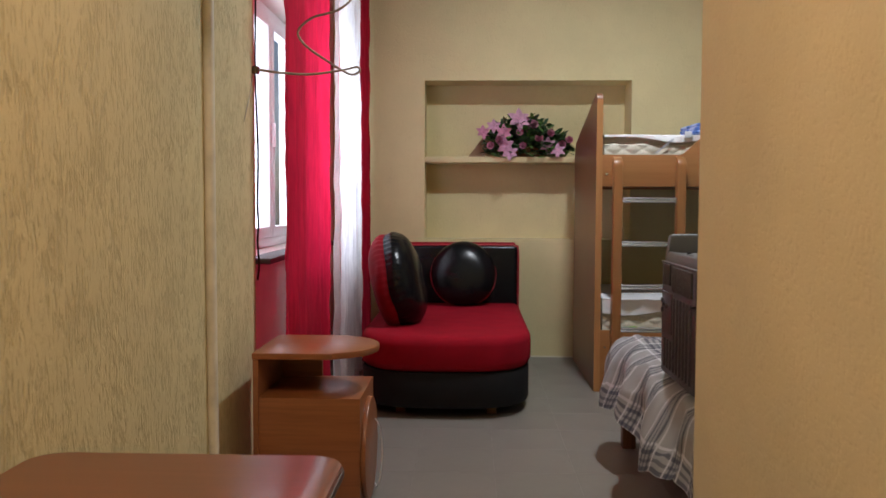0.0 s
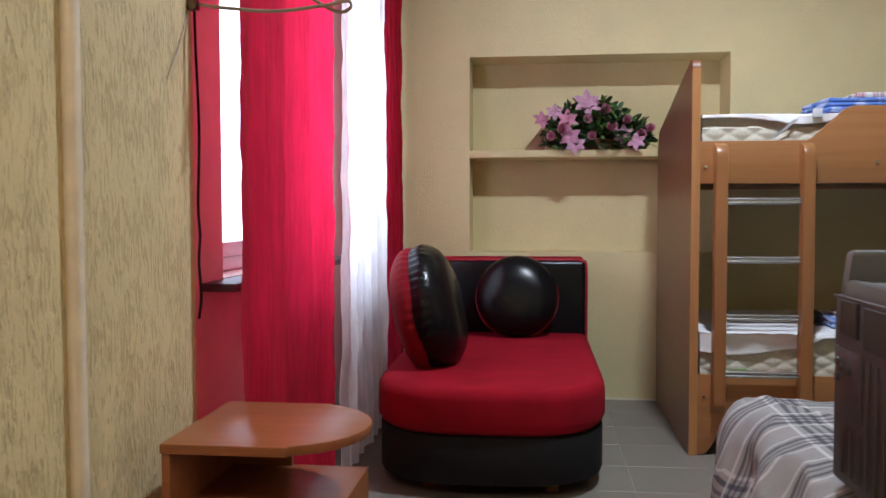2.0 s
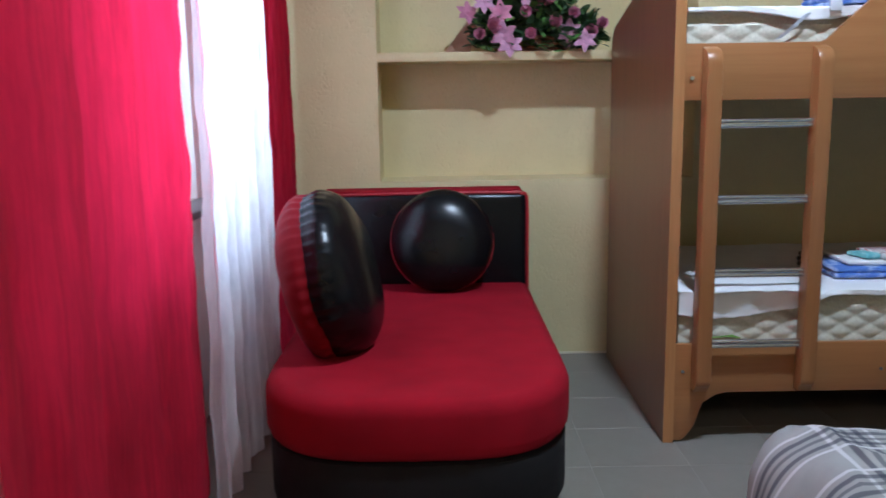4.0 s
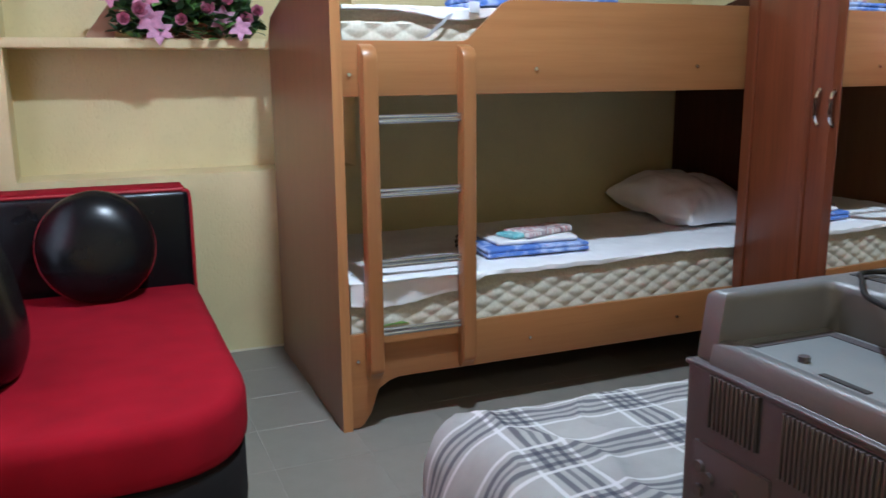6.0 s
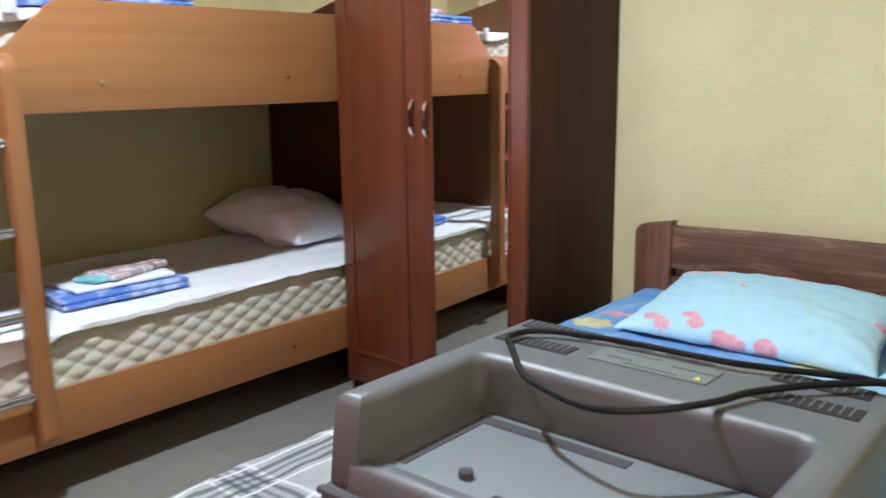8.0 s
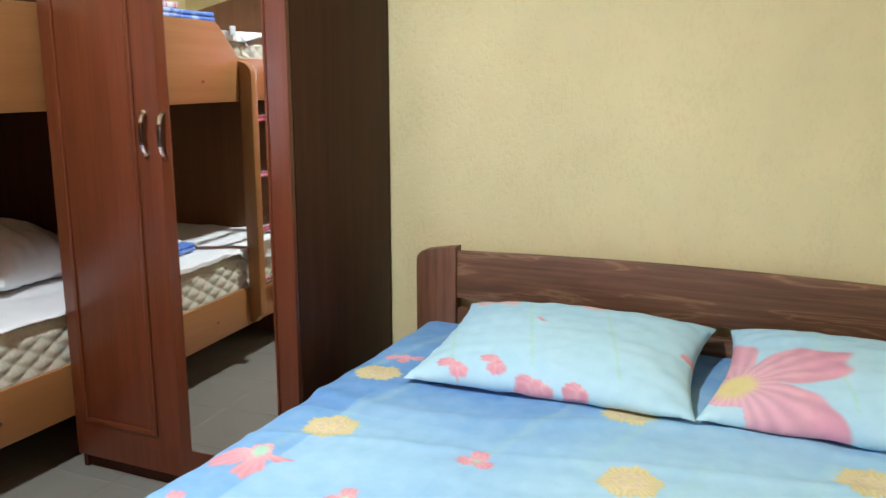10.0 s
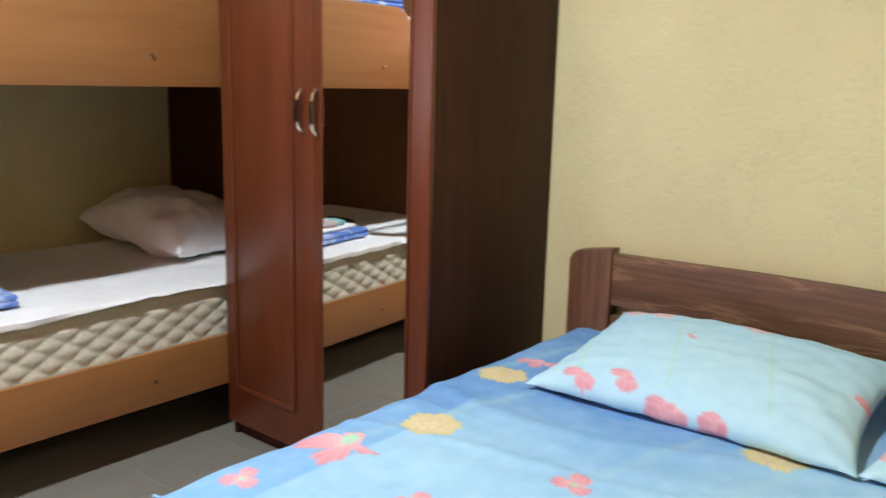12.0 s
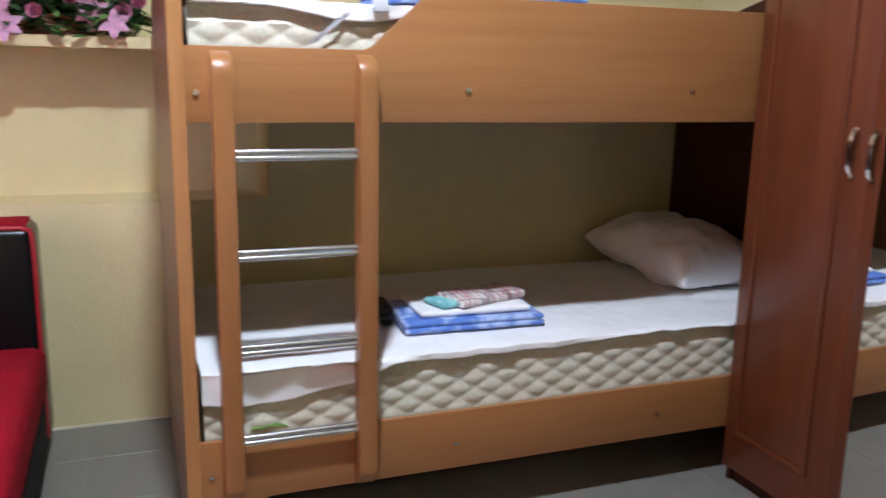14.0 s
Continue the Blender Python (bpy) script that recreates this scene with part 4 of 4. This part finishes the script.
            z -= 0.022 * (1 - near) ** 2 + 0.016 * (1 - near2) ** 2
        else:
            z -= 0.022 if dx else 0.016
        return (x, y, max(0.10, z))
    bm = grid(110, 150, f, uv=lambda u, v: (run_x * u, run_y * v))
    bmesh.ops.solidify(bm, geom=bm.faces[:], thickness=0.006)
    return bm


solid("plaid_blanket", blanket(), plaid_mat(), "grey plaid woven blanket hanging over the foot of the bed", "blanket", smooth=80)


def print_mat():
    """Printed cotton: the colours lie in the mesh, over a fine weave."""
    m, nt, b = node_mat("printed_cotton")
    a = nt.nodes.new("ShaderNodeVertexColor")
    a.layer_name = "print"
    tone = noise_tex(nt, coords(nt), 22, 4)
    nt.links.new(mix(nt, 0.10, a.outputs[0], ramp(nt, tone, [(0.3, (0.2, 0.35, 0.6)), (0.7, (0.8, 0.9, 0.95))])), b.inputs["Base Color"])
    b.inputs["Roughness"].default_value = 0.85
    bump(nt, b, noise_tex(nt, coords(nt), 500, 2), 0.3, 0.0006)
    return m


M_PRINT = print_mat()
BLUE, DEEP, PALE, PINK, ROSE, YELLOW, GREEN = (0.17, 0.38, 0.66), (0.10, 0.27, 0.57), (0.37, 0.60, 0.72), (0.82, 0.30, 0.36), (0.76, 0.25, 0.29), (0.68, 0.56, 0.20), (0.36, 0.62, 0.42)


def lerp(a, b, t):
    t = max(0.0, min(1.0, t))
    return tuple(p + (q - p) * t for p, q in zip(a, b))


def bloom(c, x, y, cx, cy, r, colour, petals, turn, heart, squash=1.0, span=360):
    """Lay one printed flower with separate petals over the colour c."""
    dx, dy = (x - cx), (y - cy) / squash
    d = math.hypot(dx, dy)
    if d > r * 1.05:
        return c
    a = (math.degrees(math.atan2(dy, dx)) - turn) % 360
    if a <= span or d < r * 0.25:
        k = abs(math.sin(math.radians(a * petals / 2 * 360 / 360)))
        reach = r * ((0.86 + 0.14 * k) if petals == 6 and span == 360 else (0.34 + 0.66 * k ** 0.75)) * (1 + 0.06 * math.sin(a * 0.3))
        vein = 0.92 + 0.10 * math.sin(math.radians(a) * petals * 5)
        c = lerp(c, tuple(q * vein for q in lerp(colour, (0.88, 0.62, 0.62), (1 - d / r) * 0.45)), (reach - d) / (r * 0.06))
    return lerp(c, heart, (r * 0.20 - d) / (r * 0.08))


SHEET_FLOWERS = [(2.421, 4.500, 0.068, YELLOW, 6, 10, YELLOW, 1.0, 360), (2.061, 4.431, 0.068, YELLOW, 6, 40, YELLOW, 1.0, 360), (1.885, 4.500, 0.135, ROSE, 5, 95, GREEN, 0.75, 170), (1.625, 4.517, 0.042, ROSE, 3, 80, GREEN, 1.0, 360), (1.780, 4.229, 0.042, ROSE, 3, 70, GREEN, 1.0, 360), (2.397, 3.809, 0.068, YELLOW, 6, 0, YELLOW, 1.0, 360), (2.577, 4.495, 0.06, ROSE, 5, 90, PINK, 1.0, 200), (2.03, 4.055, 0.045, ROSE, 3, 60, GREEN, 1.0, 360), (2.061, 3.738, 0.068, YELLOW, 6, 20, YELLOW, 1.0, 360), (1.75, 3.62, 0.12, ROSE, 5, 90, GREEN, 0.8, 190), (2.25, 3.30, 0.068, YELLOW, 6, 15, YELLOW, 1.0, 360), (1.66, 3.15, 0.10, ROSE, 5, 80, GREEN, 0.8, 200)]


def sheet_colour(x, y):
    base = lerp(BLUE, DEEP, 0.55 + 1.1 * nz(x, y, 2, 1.7) if x > 2.15 else 0.25 + 0.9 * nz(x, y, 2, 2.1))
    patch = 1.6 * (0.35 - abs((x - 1.95 + 0.25 * (y - 4.0))) ) + 0.5 * nz(x, y, 9, 2.5)
    c = lerp(base, PALE, patch + 0.25 if 3.2 < y < 4.45 else patch * 0.35)
    stripe = abs(math.sin((y * 0.9 + x * 0.25) * 17)) ** 30
    c = lerp(c, lerp(PALE, GREEN, 0.5), 0.28 * stripe * (nz(x, y, 5, 3) > 0.05))
    for cx, cy, r, col, n, turn, heart, sq, span in SHEET_FLOWERS:
        c = bloom(c, x, y, cx, cy, r, col, n, turn, heart, sq, span)
    return c


def coloured(bm, name, colour_of, label, category, group=""):
    """Finish a printed textile: the print is laid down point by point."""
    lay = bm.verts.layers.float_color.new("print")
    for v in bm.verts:
        v[lay] = (*colour_of(v), 1)
    return solid(name, bm, M_PRINT, label, category, group, smooth=80)


def top_sheet():
    x0, x1, side = 1.485, 2.935, 4.590
    run = (side - 2.955) + 0.16
    def f(u, v):
        px, py = x0 + (x1 - x0) * u, 2.955 + run * v
        dy = max(0.0, py - side)
        y = min(py, side) + 0.020 * (1 - math.exp(-dy / 0.03)) + 0.012 * math.sin(px * 17) * min(1, dy / 0.1)
        z = TOP + 0.012 - dy - (0.010 * (1 - min(side - py, 0.05) / 0.05) ** 2 if not dy else 0.010)
        crease = 0.006 * nz(px * 1.6, py * 0.6, 3, 5) + 0.004 * nz(px, py, 6, 13)
        ridge = 0.007 * math.exp(-((px - 2.30 - 0.10 * math.sin(py * 4)) / 0.03) ** 2) + 0.005 * math.exp(-((px - 2.12 + 0.2 * (py - 3.8)) / 0.02) ** 2)
        return (px + 0.008 * math.sin(py * 9) * (1 - u), y, z + crease + ridge)
    return grid(280, 300, f)


cover_sheet = coloured(top_sheet(), "duvet_cover", lambda v: sheet_colour(v.co.x, v.co.y), "light blue cotton sheet printed with pink and yellow flowers", "bed sheet")


hem = tube([(1.487 + 0.008 * math.sin(y * 9), y, TOP + 0.0125 + 0.006 * nz(1.487 * 1.6, y * 0.6, 3, 5) + 0.004 * nz(1.487, y, 6, 13)) for y in [2.96 + 1.62 * i / 60 for i in range(61)]], 0.0035, 6)
part("hem", hem, plain("blue_hem", (0.22, 0.45, 0.72), 0.85), cover_sheet, "stitched blue hem")


def pillow_colour(v, m, kind):
    p = m @ v.co
    x, y = p.x, p.y
    c = lerp(PALE, (0.45, 0.68, 0.75), 0.5 + nz(x, y, 3, 3))
    c = lerp(c, (0.36, 0.62, 0.82), 0.6 * nz(x, y, 8, 2.5))
    for k, xs in ((1, -0.12), (2, 0.05), (3, 0.22)):
        w = abs(y - xs * 1.3 - 0.3 * (x + 0.1)) < 0.004
        c = lerp(c, GREEN, 0.45 if w and x > -0.2 else 0)
    if kind == 1:
        for cx, cy, r, turn in ((-0.215, 0.235, 0.062, 20), (-0.20, 0.125, 0.060, 0), (-0.235, 0.015, 0.060, 40), (-0.245, -0.105, 0.060, 10), (0.03, 0.07, 0.024, 0), (0.19, 0.25, 0.085, 50), (0.20, -0.03, 0.095, 10), (0.0, -0.35, 0.06, 80)):
            tone = (0.72, 0.24, 0.30) if x < 0.1 else (0.72, 0.46, 0.47)
            c = bloom(c, x * 1.9, y, cx * 1.9, cy, r, tone, 3, turn, tone, 0.95, 250)
    else:
        c = bloom(c, x, y, -0.15, 0.30, 0.30, (0.68, 0.26, 0.36), 5, 200, YELLOW, 1.0, 250)
        c = bloom(c, x, y, 0.12, -0.18, 0.07, YELLOW, 6, 0, YELLOW)
    return c


def bed_pillow(cx, cy, cz, yaw, kind, seed, label):
    bm = cushion(cx, cy, cz, 0.262, 0.372, 0.080, yaw=yaw, roll=-8, n=110, seed=seed, wrinkle=0.006)
    inv = pose(cx, cy, cz, 0, -8, yaw).inverted()
    coloured(bm, "bed_pillow", lambda v: pillow_colour(v, inv, kind), label, "pillow", "bed pillows")


bed_pillow(2.640, 4.035, 0.564, 1.5, 1, 2, "pale blue flowered pillow against the headboard")
bed_pillow(2.640, 3.275, 0.564, -3.0, 2, 9, "pale blue pillow with one large pink flower")

# ---- towels on the bunks ----
def towel_mat(name, c0, c1, scale):
    m, nt, b = node_mat(name)
    n = noise_tex(nt, coords(nt), scale, 3, 0.5)
    nt.links.new(ramp(nt, n, [(0.45, c0), (0.58, c1)]), b.inputs["Base Color"])
    b.inputs["Roughness"].default_value = 0.95
    bump(nt, b, noise_tex(nt, coords(nt), 380, 2), 0.6, 0.0015)
    return m


def stripe_mat(name):
    m, nt, b = node_mat(name)
    bands = noise_tex(nt, coords(nt, (46, 3, 0.5)), 1.0, 2, 0.6)
    cross = noise_tex(nt, coords(nt, (2, 40, 0.5)), 1.0, 1, 0.5)
    white = (0.72, 0.70, 0.69)
    r = ramp(nt, bands, [(0.30, (0.05, 0.05, 0.09)), (0.38, white), (0.47, white), (0.50, (0.52, 0.05, 0.06)), (0.55, white), (0.60, (0.08, 0.06, 0.08)), (0.66, white)])
    r = mix(nt, ramp(nt, cross, [(0.56, (0, 0, 0)), (0.60, (0.55, 0.55, 0.55))]), r, (0.12, 0.06, 0.08))
    nt.links.new(r, b.inputs["Base Color"])
    b.inputs["Roughness"].default_value = 0.95
    bump(nt, b, noise_tex(nt, coords(nt), 380, 2), 0.6, 0.0015)
    return m


M_BLUETOWEL = towel_mat("blue_towel_cloth", (0.10, 0.20, 0.58), (0.42, 0.52, 0.80), 16)
M_STRIPE = stripe_mat("striped_towel_cloth")
M_TEAL = towel_mat("teal_towel_cloth", (0.20, 0.52, 0.56), (0.34, 0.64, 0.66), 30)


def folded(cx, cy, z0, w, d, h, yaw, seed, sag=0.006):
    """A folded towel: soft rounded slab, layers showing at its edge."""
    m = pose(cx, cy, z0, 0, 0, yaw)
    bm = bmesh.new()
    layers = max(1, round(h / 0.02))
    for k in range(layers):
        g = random.Random(seed * 10 + k)
        own = box(-w / 2 + g.uniform(0, 0.008), w / 2 - g.uniform(0, 0.008), -d / 2 + g.uniform(0, 0.008), d / 2, k * h / layers + 0.0005, (k + 1) * h / layers, 0.0085, 3)
        bmesh.ops.subdivide_edges(own, edges=[e for e in own.edges if e.calc_length() > 0.05], cuts=10, use_grid_fill=True)
        for v in own.verts:
            v.co.z += sag * nz(v.co.x * 3, v.co.y * 3, seed, 2.5) * (v.co.z / h)
        join(bm, own)
    bmesh.ops.transform(bm, matrix=m, verts=bm.verts)
    return bm


solid("folded_towel", folded(1.580, 5.965, 0.552, 0.47, 0.28, 0.036, -2, 1), M_BLUETOWEL, "folded blue patterned towel on the lower bunk", "towel", "bunk towels")
solid("folded_towel", folded(1.590, 5.975, 0.591, 0.38, 0.24, 0.020, -2, 2), M_WHITE, "folded white linen on a blue towel", "towel", "bunk towels")
solid("folded_towel", folded(1.640, 5.965, 0.614, 0.27, 0.15, 0.024, 17, 3), M_STRIPE, "folded striped towel, red and dark on white", "towel", "bunk towels")
solid("folded_towel", folded(1.500, 5.930, 0.613, 0.09, 0.11, 0.020, 17, 4), M_TEAL, "small teal folded towel on the stack", "towel", "bunk towels")
# dark cloth whose black also stands in for the shade behind the stack
solid("folded_towel", folded(1.325, 6.02, 0.552, 0.045, 0.15, 0.055, -4, 5), plain("dark_cloth_and_shade", (0.02, 0.018, 0.02), 0.95), "dark folded cloth beside the towels, its black partly standing for shade", "towel")
solid("folded_towel", folded(1.56, 5.90, 1.512, 0.60, 0.34, 0.060, 3, 6), M_BLUETOWEL, "folded blue and white towel on the upper bunk", "towel", "bunk towels")
solid("folded_towel", folded(1.58, 5.92, 1.577, 0.36, 0.22, 0.024, 6, 7), M_STRIPE, "striped towel on a blue towel, upper bunk", "towel", "bunk towels")
M_TAPE = plain("white_tape", (0.62, 0.63, 0.68), 0.7)
bm = grid(10, 1, lambda u, v: (1.02 + 0.10 * (1 - u) + 0.030 * v, BY0 + 0.020 - 0.004 * math.sin(u * 3), 1.39 + 0.085 * (1 - u) + 0.010 * v))
bmesh.ops.solidify(bm, geom=bm.faces[:], thickness=0.002)
solid("mattress_strap", bm, M_TAPE, "white elastic strap hanging off the upper mattress", "strap")
solid("mattress_tag", box(0.985 + 0.21, 1.235, BY0 + 0.005, BY0 + 0.012, 1.482, 1.520, 0.002), M_TAPE, "pale fabric tag on the upper mattress edge", "tag")

bm = grid(8, 2, lambda u, v: (0.86 + 0.10 * u, BY0 + 0.024 + 0.010 * v, 0.374 + 0.010 * math.sin(u * 3.1) * (0.4 + v)))
bmesh.ops.solidify(bm, geom=bm.faces[:], thickness=0.002)
solid("paper_scrap", bm, plain("green_paper", (0.22, 0.42, 0.08), 0.6), "crumpled green scrap tucked beside the lower mattress", "paper")

# ---- artificial flowers in the niche ----
M_PETAL = plain("pink_petal", (0.52, 0.19, 0.29), 0.6, vary=0.25, scale=40)
M_LILY = plain("lilac_petal", (0.52, 0.27, 0.39), 0.6, vary=0.25, scale=40)
M_LEAF = plain("dark_leaf", (0.035, 0.085, 0.030), 0.5, vary=0.4, scale=30)
M_LEAF2 = plain("bright_leaf", (0.09, 0.20, 0.04), 0.5, vary=0.4, scale=30)
M_BASKET = plain("wicker", (0.26, 0.12, 0.06), 0.7, vary=0.4, scale=60)
flowers = thing("flower_arrangement", (0.37, 6.86, 1.431), "artificial pink lilies and roses in a low wicker basket", "flowers")


def leaf_blade(bm, m, length, width, bend):
    rows = []
    for i in range(6):
        t = i / 5
        w = width * math.sin(math.pi * min(1, t * 0.92 + 0.08)) ** 0.8
        rows.append([bm.verts.new(m @ Vector((s * w, t * length, -bend * t * t + 0.12 * abs(s) * w))) for s in (-1, 0, 1)])
    for a, c in zip(rows, rows[1:]):
        for k in (0, 1):
            bm.faces.new((a[k], a[k + 1], c[k + 1], c[k]))
    return bm


def lily(place, aim, size, mat, petals=6):
    bm = bmesh.new()
    turn = Vector(aim).to_track_quat("Z", "Y").to_matrix().to_4x4()
    for k in range(petals):
        m = Matrix.Translation(place) @ turn @ pose(0, 0, 0, 0, 0, 360 / petals * k) @ pose(0, 0, 0, 38 - 8 * (k % 2))
        leaf_blade(bm, m, size, size * 0.31, size * 0.45)
    part("flower", bm, mat, flowers, smooth=60)


def rose(place, aim, size, mat):
    bm = bmesh.new()
    turn = Vector(aim).to_track_quat("Z", "Y").to_matrix().to_4x4()
    for ring_, (n, tilt, ln) in enumerate(((4, 82, 0.55), (5, 66, 0.7), (6, 48, 0.85))):
        for k in range(n):
            m = Matrix.Translation(place) @ turn @ pose(0, 0, 0, 0, 0, 360 / n * k + ring_ * 31) @ pose(0, 0.10 * size, 0, tilt)
            leaf_blade(bm, m, size * ln, size * 0.36, -size * 0.15)
    part("flower", bm, mat, flowers, smooth=60)


rng = random.Random(5)
bm = bmesh.new()
n, k = 26, 5
for j in range(k):
    z = 1.431 + 0.055 * j / (k - 1)
    tube([(0.34 + (0.16 + 0.010 * j) * math.cos(a), 6.89 + (0.06 + 0.005 * j) * math.sin(a), z + 0.006 + 0.003 * math.sin(a * 13 + j * 3.1)) for a in [2 * math.pi * i / 40 for i in range(41)]], 0.0075, 6, bm)
part("basket", bm, M_BASKET, flowers, "low brown wicker basket")
part("card_liner", prism([(-0.062, 1.432), (0.06, 1.432), (0.10, 1.58), (0.05, 1.58)], 0.012, "xz", 6.93), plain("card_brown", (0.36, 0.22, 0.14), 0.8), flowers, "brown card behind the flowers")
leaves, bright = bmesh.new(), bmesh.new()
for i in range(1200):
    a, r = rng.uniform(0, 6.283), rng.uniform(0.0, 1.0) ** 0.6
    x, y = 0.365 + 0.30 * r * math.cos(a), 6.84 + 0.095 * r * math.sin(a)
    hgt = 0.250 * (1 - (abs(x - 0.33) / 0.37) ** 2) + 0.02
    z = 1.44 + hgt * rng.uniform(0.05, 1.0) - (0.030 if y < 6.785 else 0)
    m = pose(x, y, z, rng.uniform(-20, 70), rng.uniform(-40, 40), rng.uniform(0, 360))
    leaf_blade(bright if rng.random() < 0.3 else leaves, m, rng.uniform(0.04, 0.075), rng.uniform(0.012, 0.020), 0.012)
tagged(part("leaves", leaves, M_LEAF, flowers, smooth=60), kind="stuff")
tagged(part("leaves", bright, M_LEAF2, flowers, "brighter green sprigs", smooth=60), kind="stuff")
for x, y, z, s, mat in ((0.295, 6.765, 1.685, 0.082, M_LILY), (0.205, 6.752, 1.505, 0.065, M_LILY), (0.19, 6.758, 1.595, 0.06, M_PETAL), (0.50, 6.775, 1.510, 0.06, M_LILY), (0.235, 6.745, 1.452, 0.06, M_LILY), (0.045, 6.80, 1.60, 0.055, M_PETAL), (0.36, 6.79, 1.66, 0.055, M_PETAL), (0.57, 6.755, 1.468, 0.055, M_LILY), (0.12, 6.77, 1.640, 0.052, M_LILY)):
    lily((x, y, z), (rng.uniform(-0.4, 0.4), -1, rng.uniform(-0.3, 0.5)), s, mat)
for x, y, z, s in ((0.155, 6.752, 1.535, 0.060), (0.435, 6.765, 1.545, 0.058), (0.60, 6.79, 1.505, 0.055), (0.40, 6.785, 1.645, 0.055), (0.30, 6.755, 1.600, 0.05), (0.655, 6.80, 1.54, 0.05), (0.10, 6.765, 1.50, 0.05), (0.52, 6.775, 1.585, 0.05), (0.33, 6.752, 1.50, 0.048)):
    rose((x, y, z), (rng.uniform(-0.3, 0.3), -1, rng.uniform(0.0, 0.5)), s, M_PETAL)
flowers.location.y -= 0.04

# ---- ceiling lamps ----
def glow_mat():
    m, nt, b = node_mat("lamp_bulb_glow")
    b.inputs["Base Color"].default_value = (0.9, 0.9, 0.86, 1)
    b.inputs["Emission Color"].default_value = (1, 0.94, 0.84, 1)
    b.inputs["Emission Strength"].default_value = 6
    return m


M_GLOW = glow_mat()


def disc(x, y, r, z0, z1, bev=0.006):
    return prism([(x + r * math.cos(a), y + r * math.sin(a)) for a in [2 * math.pi * i / 32 for i in range(32)]], z1 - z0, "xy", z0, bev)


panel = thing("ceiling_lamp", (0.75, 4.68, ZC), "flat round white ceiling lamp, switched on", "ceiling lamp", "ceiling lamps")
part("housing", disc(0.75, 4.68, 0.17, ZC - 0.045, ZC), M_PVC, panel)
part("diffuser", disc(0.75, 4.68, 0.155, ZC - 0.049, ZC - 0.045, 0.001), M_GLOW, panel, "glowing white diffuser")
# unseen fixture added to go with hall_light
bulb = thing("ceiling_lamp", (-0.20, 1.3, ZC), "unseen white lamp with a bare bulb, added to light the passage", "ceiling lamp", "ceiling lamps")
part("canopy", disc(-0.20, 1.3, 0.06, ZC - 0.03, ZC), M_PVC, bulb)
part("socket", cyl((-0.20, 1.3, ZC - 0.03), (-0.20, 1.3, 2.90), 0.012), M_PVC, bulb)
bm = bmesh.new()
bmesh.ops.create_uvsphere(bm, u_segments=16, v_segments=10, radius=0.032, matrix=pose(-0.20, 1.3, 2.875))
part("bulb", bm, M_GLOW, bulb, "lit white bulb")

# ---- floor tiles ----
def tile_mat():
    m, nt, b = node_mat("floor_tile")
    info = nt.nodes.new("ShaderNodeObjectInfo")
    cloud = noise_tex(nt, coords(nt), 9, 6, 0.65)
    col = ramp(nt, cloud, [(0.25, (0.172, 0.160, 0.138)), (0.75, (0.235, 0.219, 0.190))])
    tone = ramp(nt, info.outputs["Random"], [(0.0, (0.190, 0.177, 0.153)), (1.0, (0.215, 0.201, 0.175))])
    nt.links.new(mix(nt, 0.35, col, tone), b.inputs["Base Color"])
    rr = nt.nodes.new("ShaderNodeMapRange")
    rr.inputs["To Min"].default_value, rr.inputs["To Max"].default_value = 0.26, 0.48
    nt.links.new(noise_tex(nt, coords(nt), 5, 5), rr.inputs["Value"])
    nt.links.new(rr.outputs[0], b.inputs["Roughness"])
    bump(nt, b, noise_tex(nt, coords(nt), 120, 2), 0.06, 0.001)
    return m


M_TILE = tile_mat()
SIZE, JOINT = 0.330, 0.0015
tile_mesh = None
o = ORIGIN[floor.name]
ix0, iy0 = 0.07, 4.82
for i in range(-3, 9):
    for j in range(-19, 6):
        x0, y0 = ix0 + i * SIZE, iy0 + j * SIZE
        hall = x0 < 0.55 and x0 > -1.1
        room = y0 > 2.45
        if not (hall or room) or y0 > 6.75 or x0 > 3.0:
            continue
        h = SIZE - JOINT
        if tile_mesh is None:
            bm = box(-h / 2, h / 2, -h / 2, h / 2, -0.010, 0.0, 0.0007, 1)
            tile_mesh = bpy.data.meshes.new("tile")
            bm.to_mesh(tile_mesh)
            bm.free()
            tile_mesh.materials.append(M_TILE)
        t = new("tile", tile_mesh)
        t.location = Vector((x0 + SIZE / 2, y0 + SIZE / 2, 0)) - o
        t.parent = floor
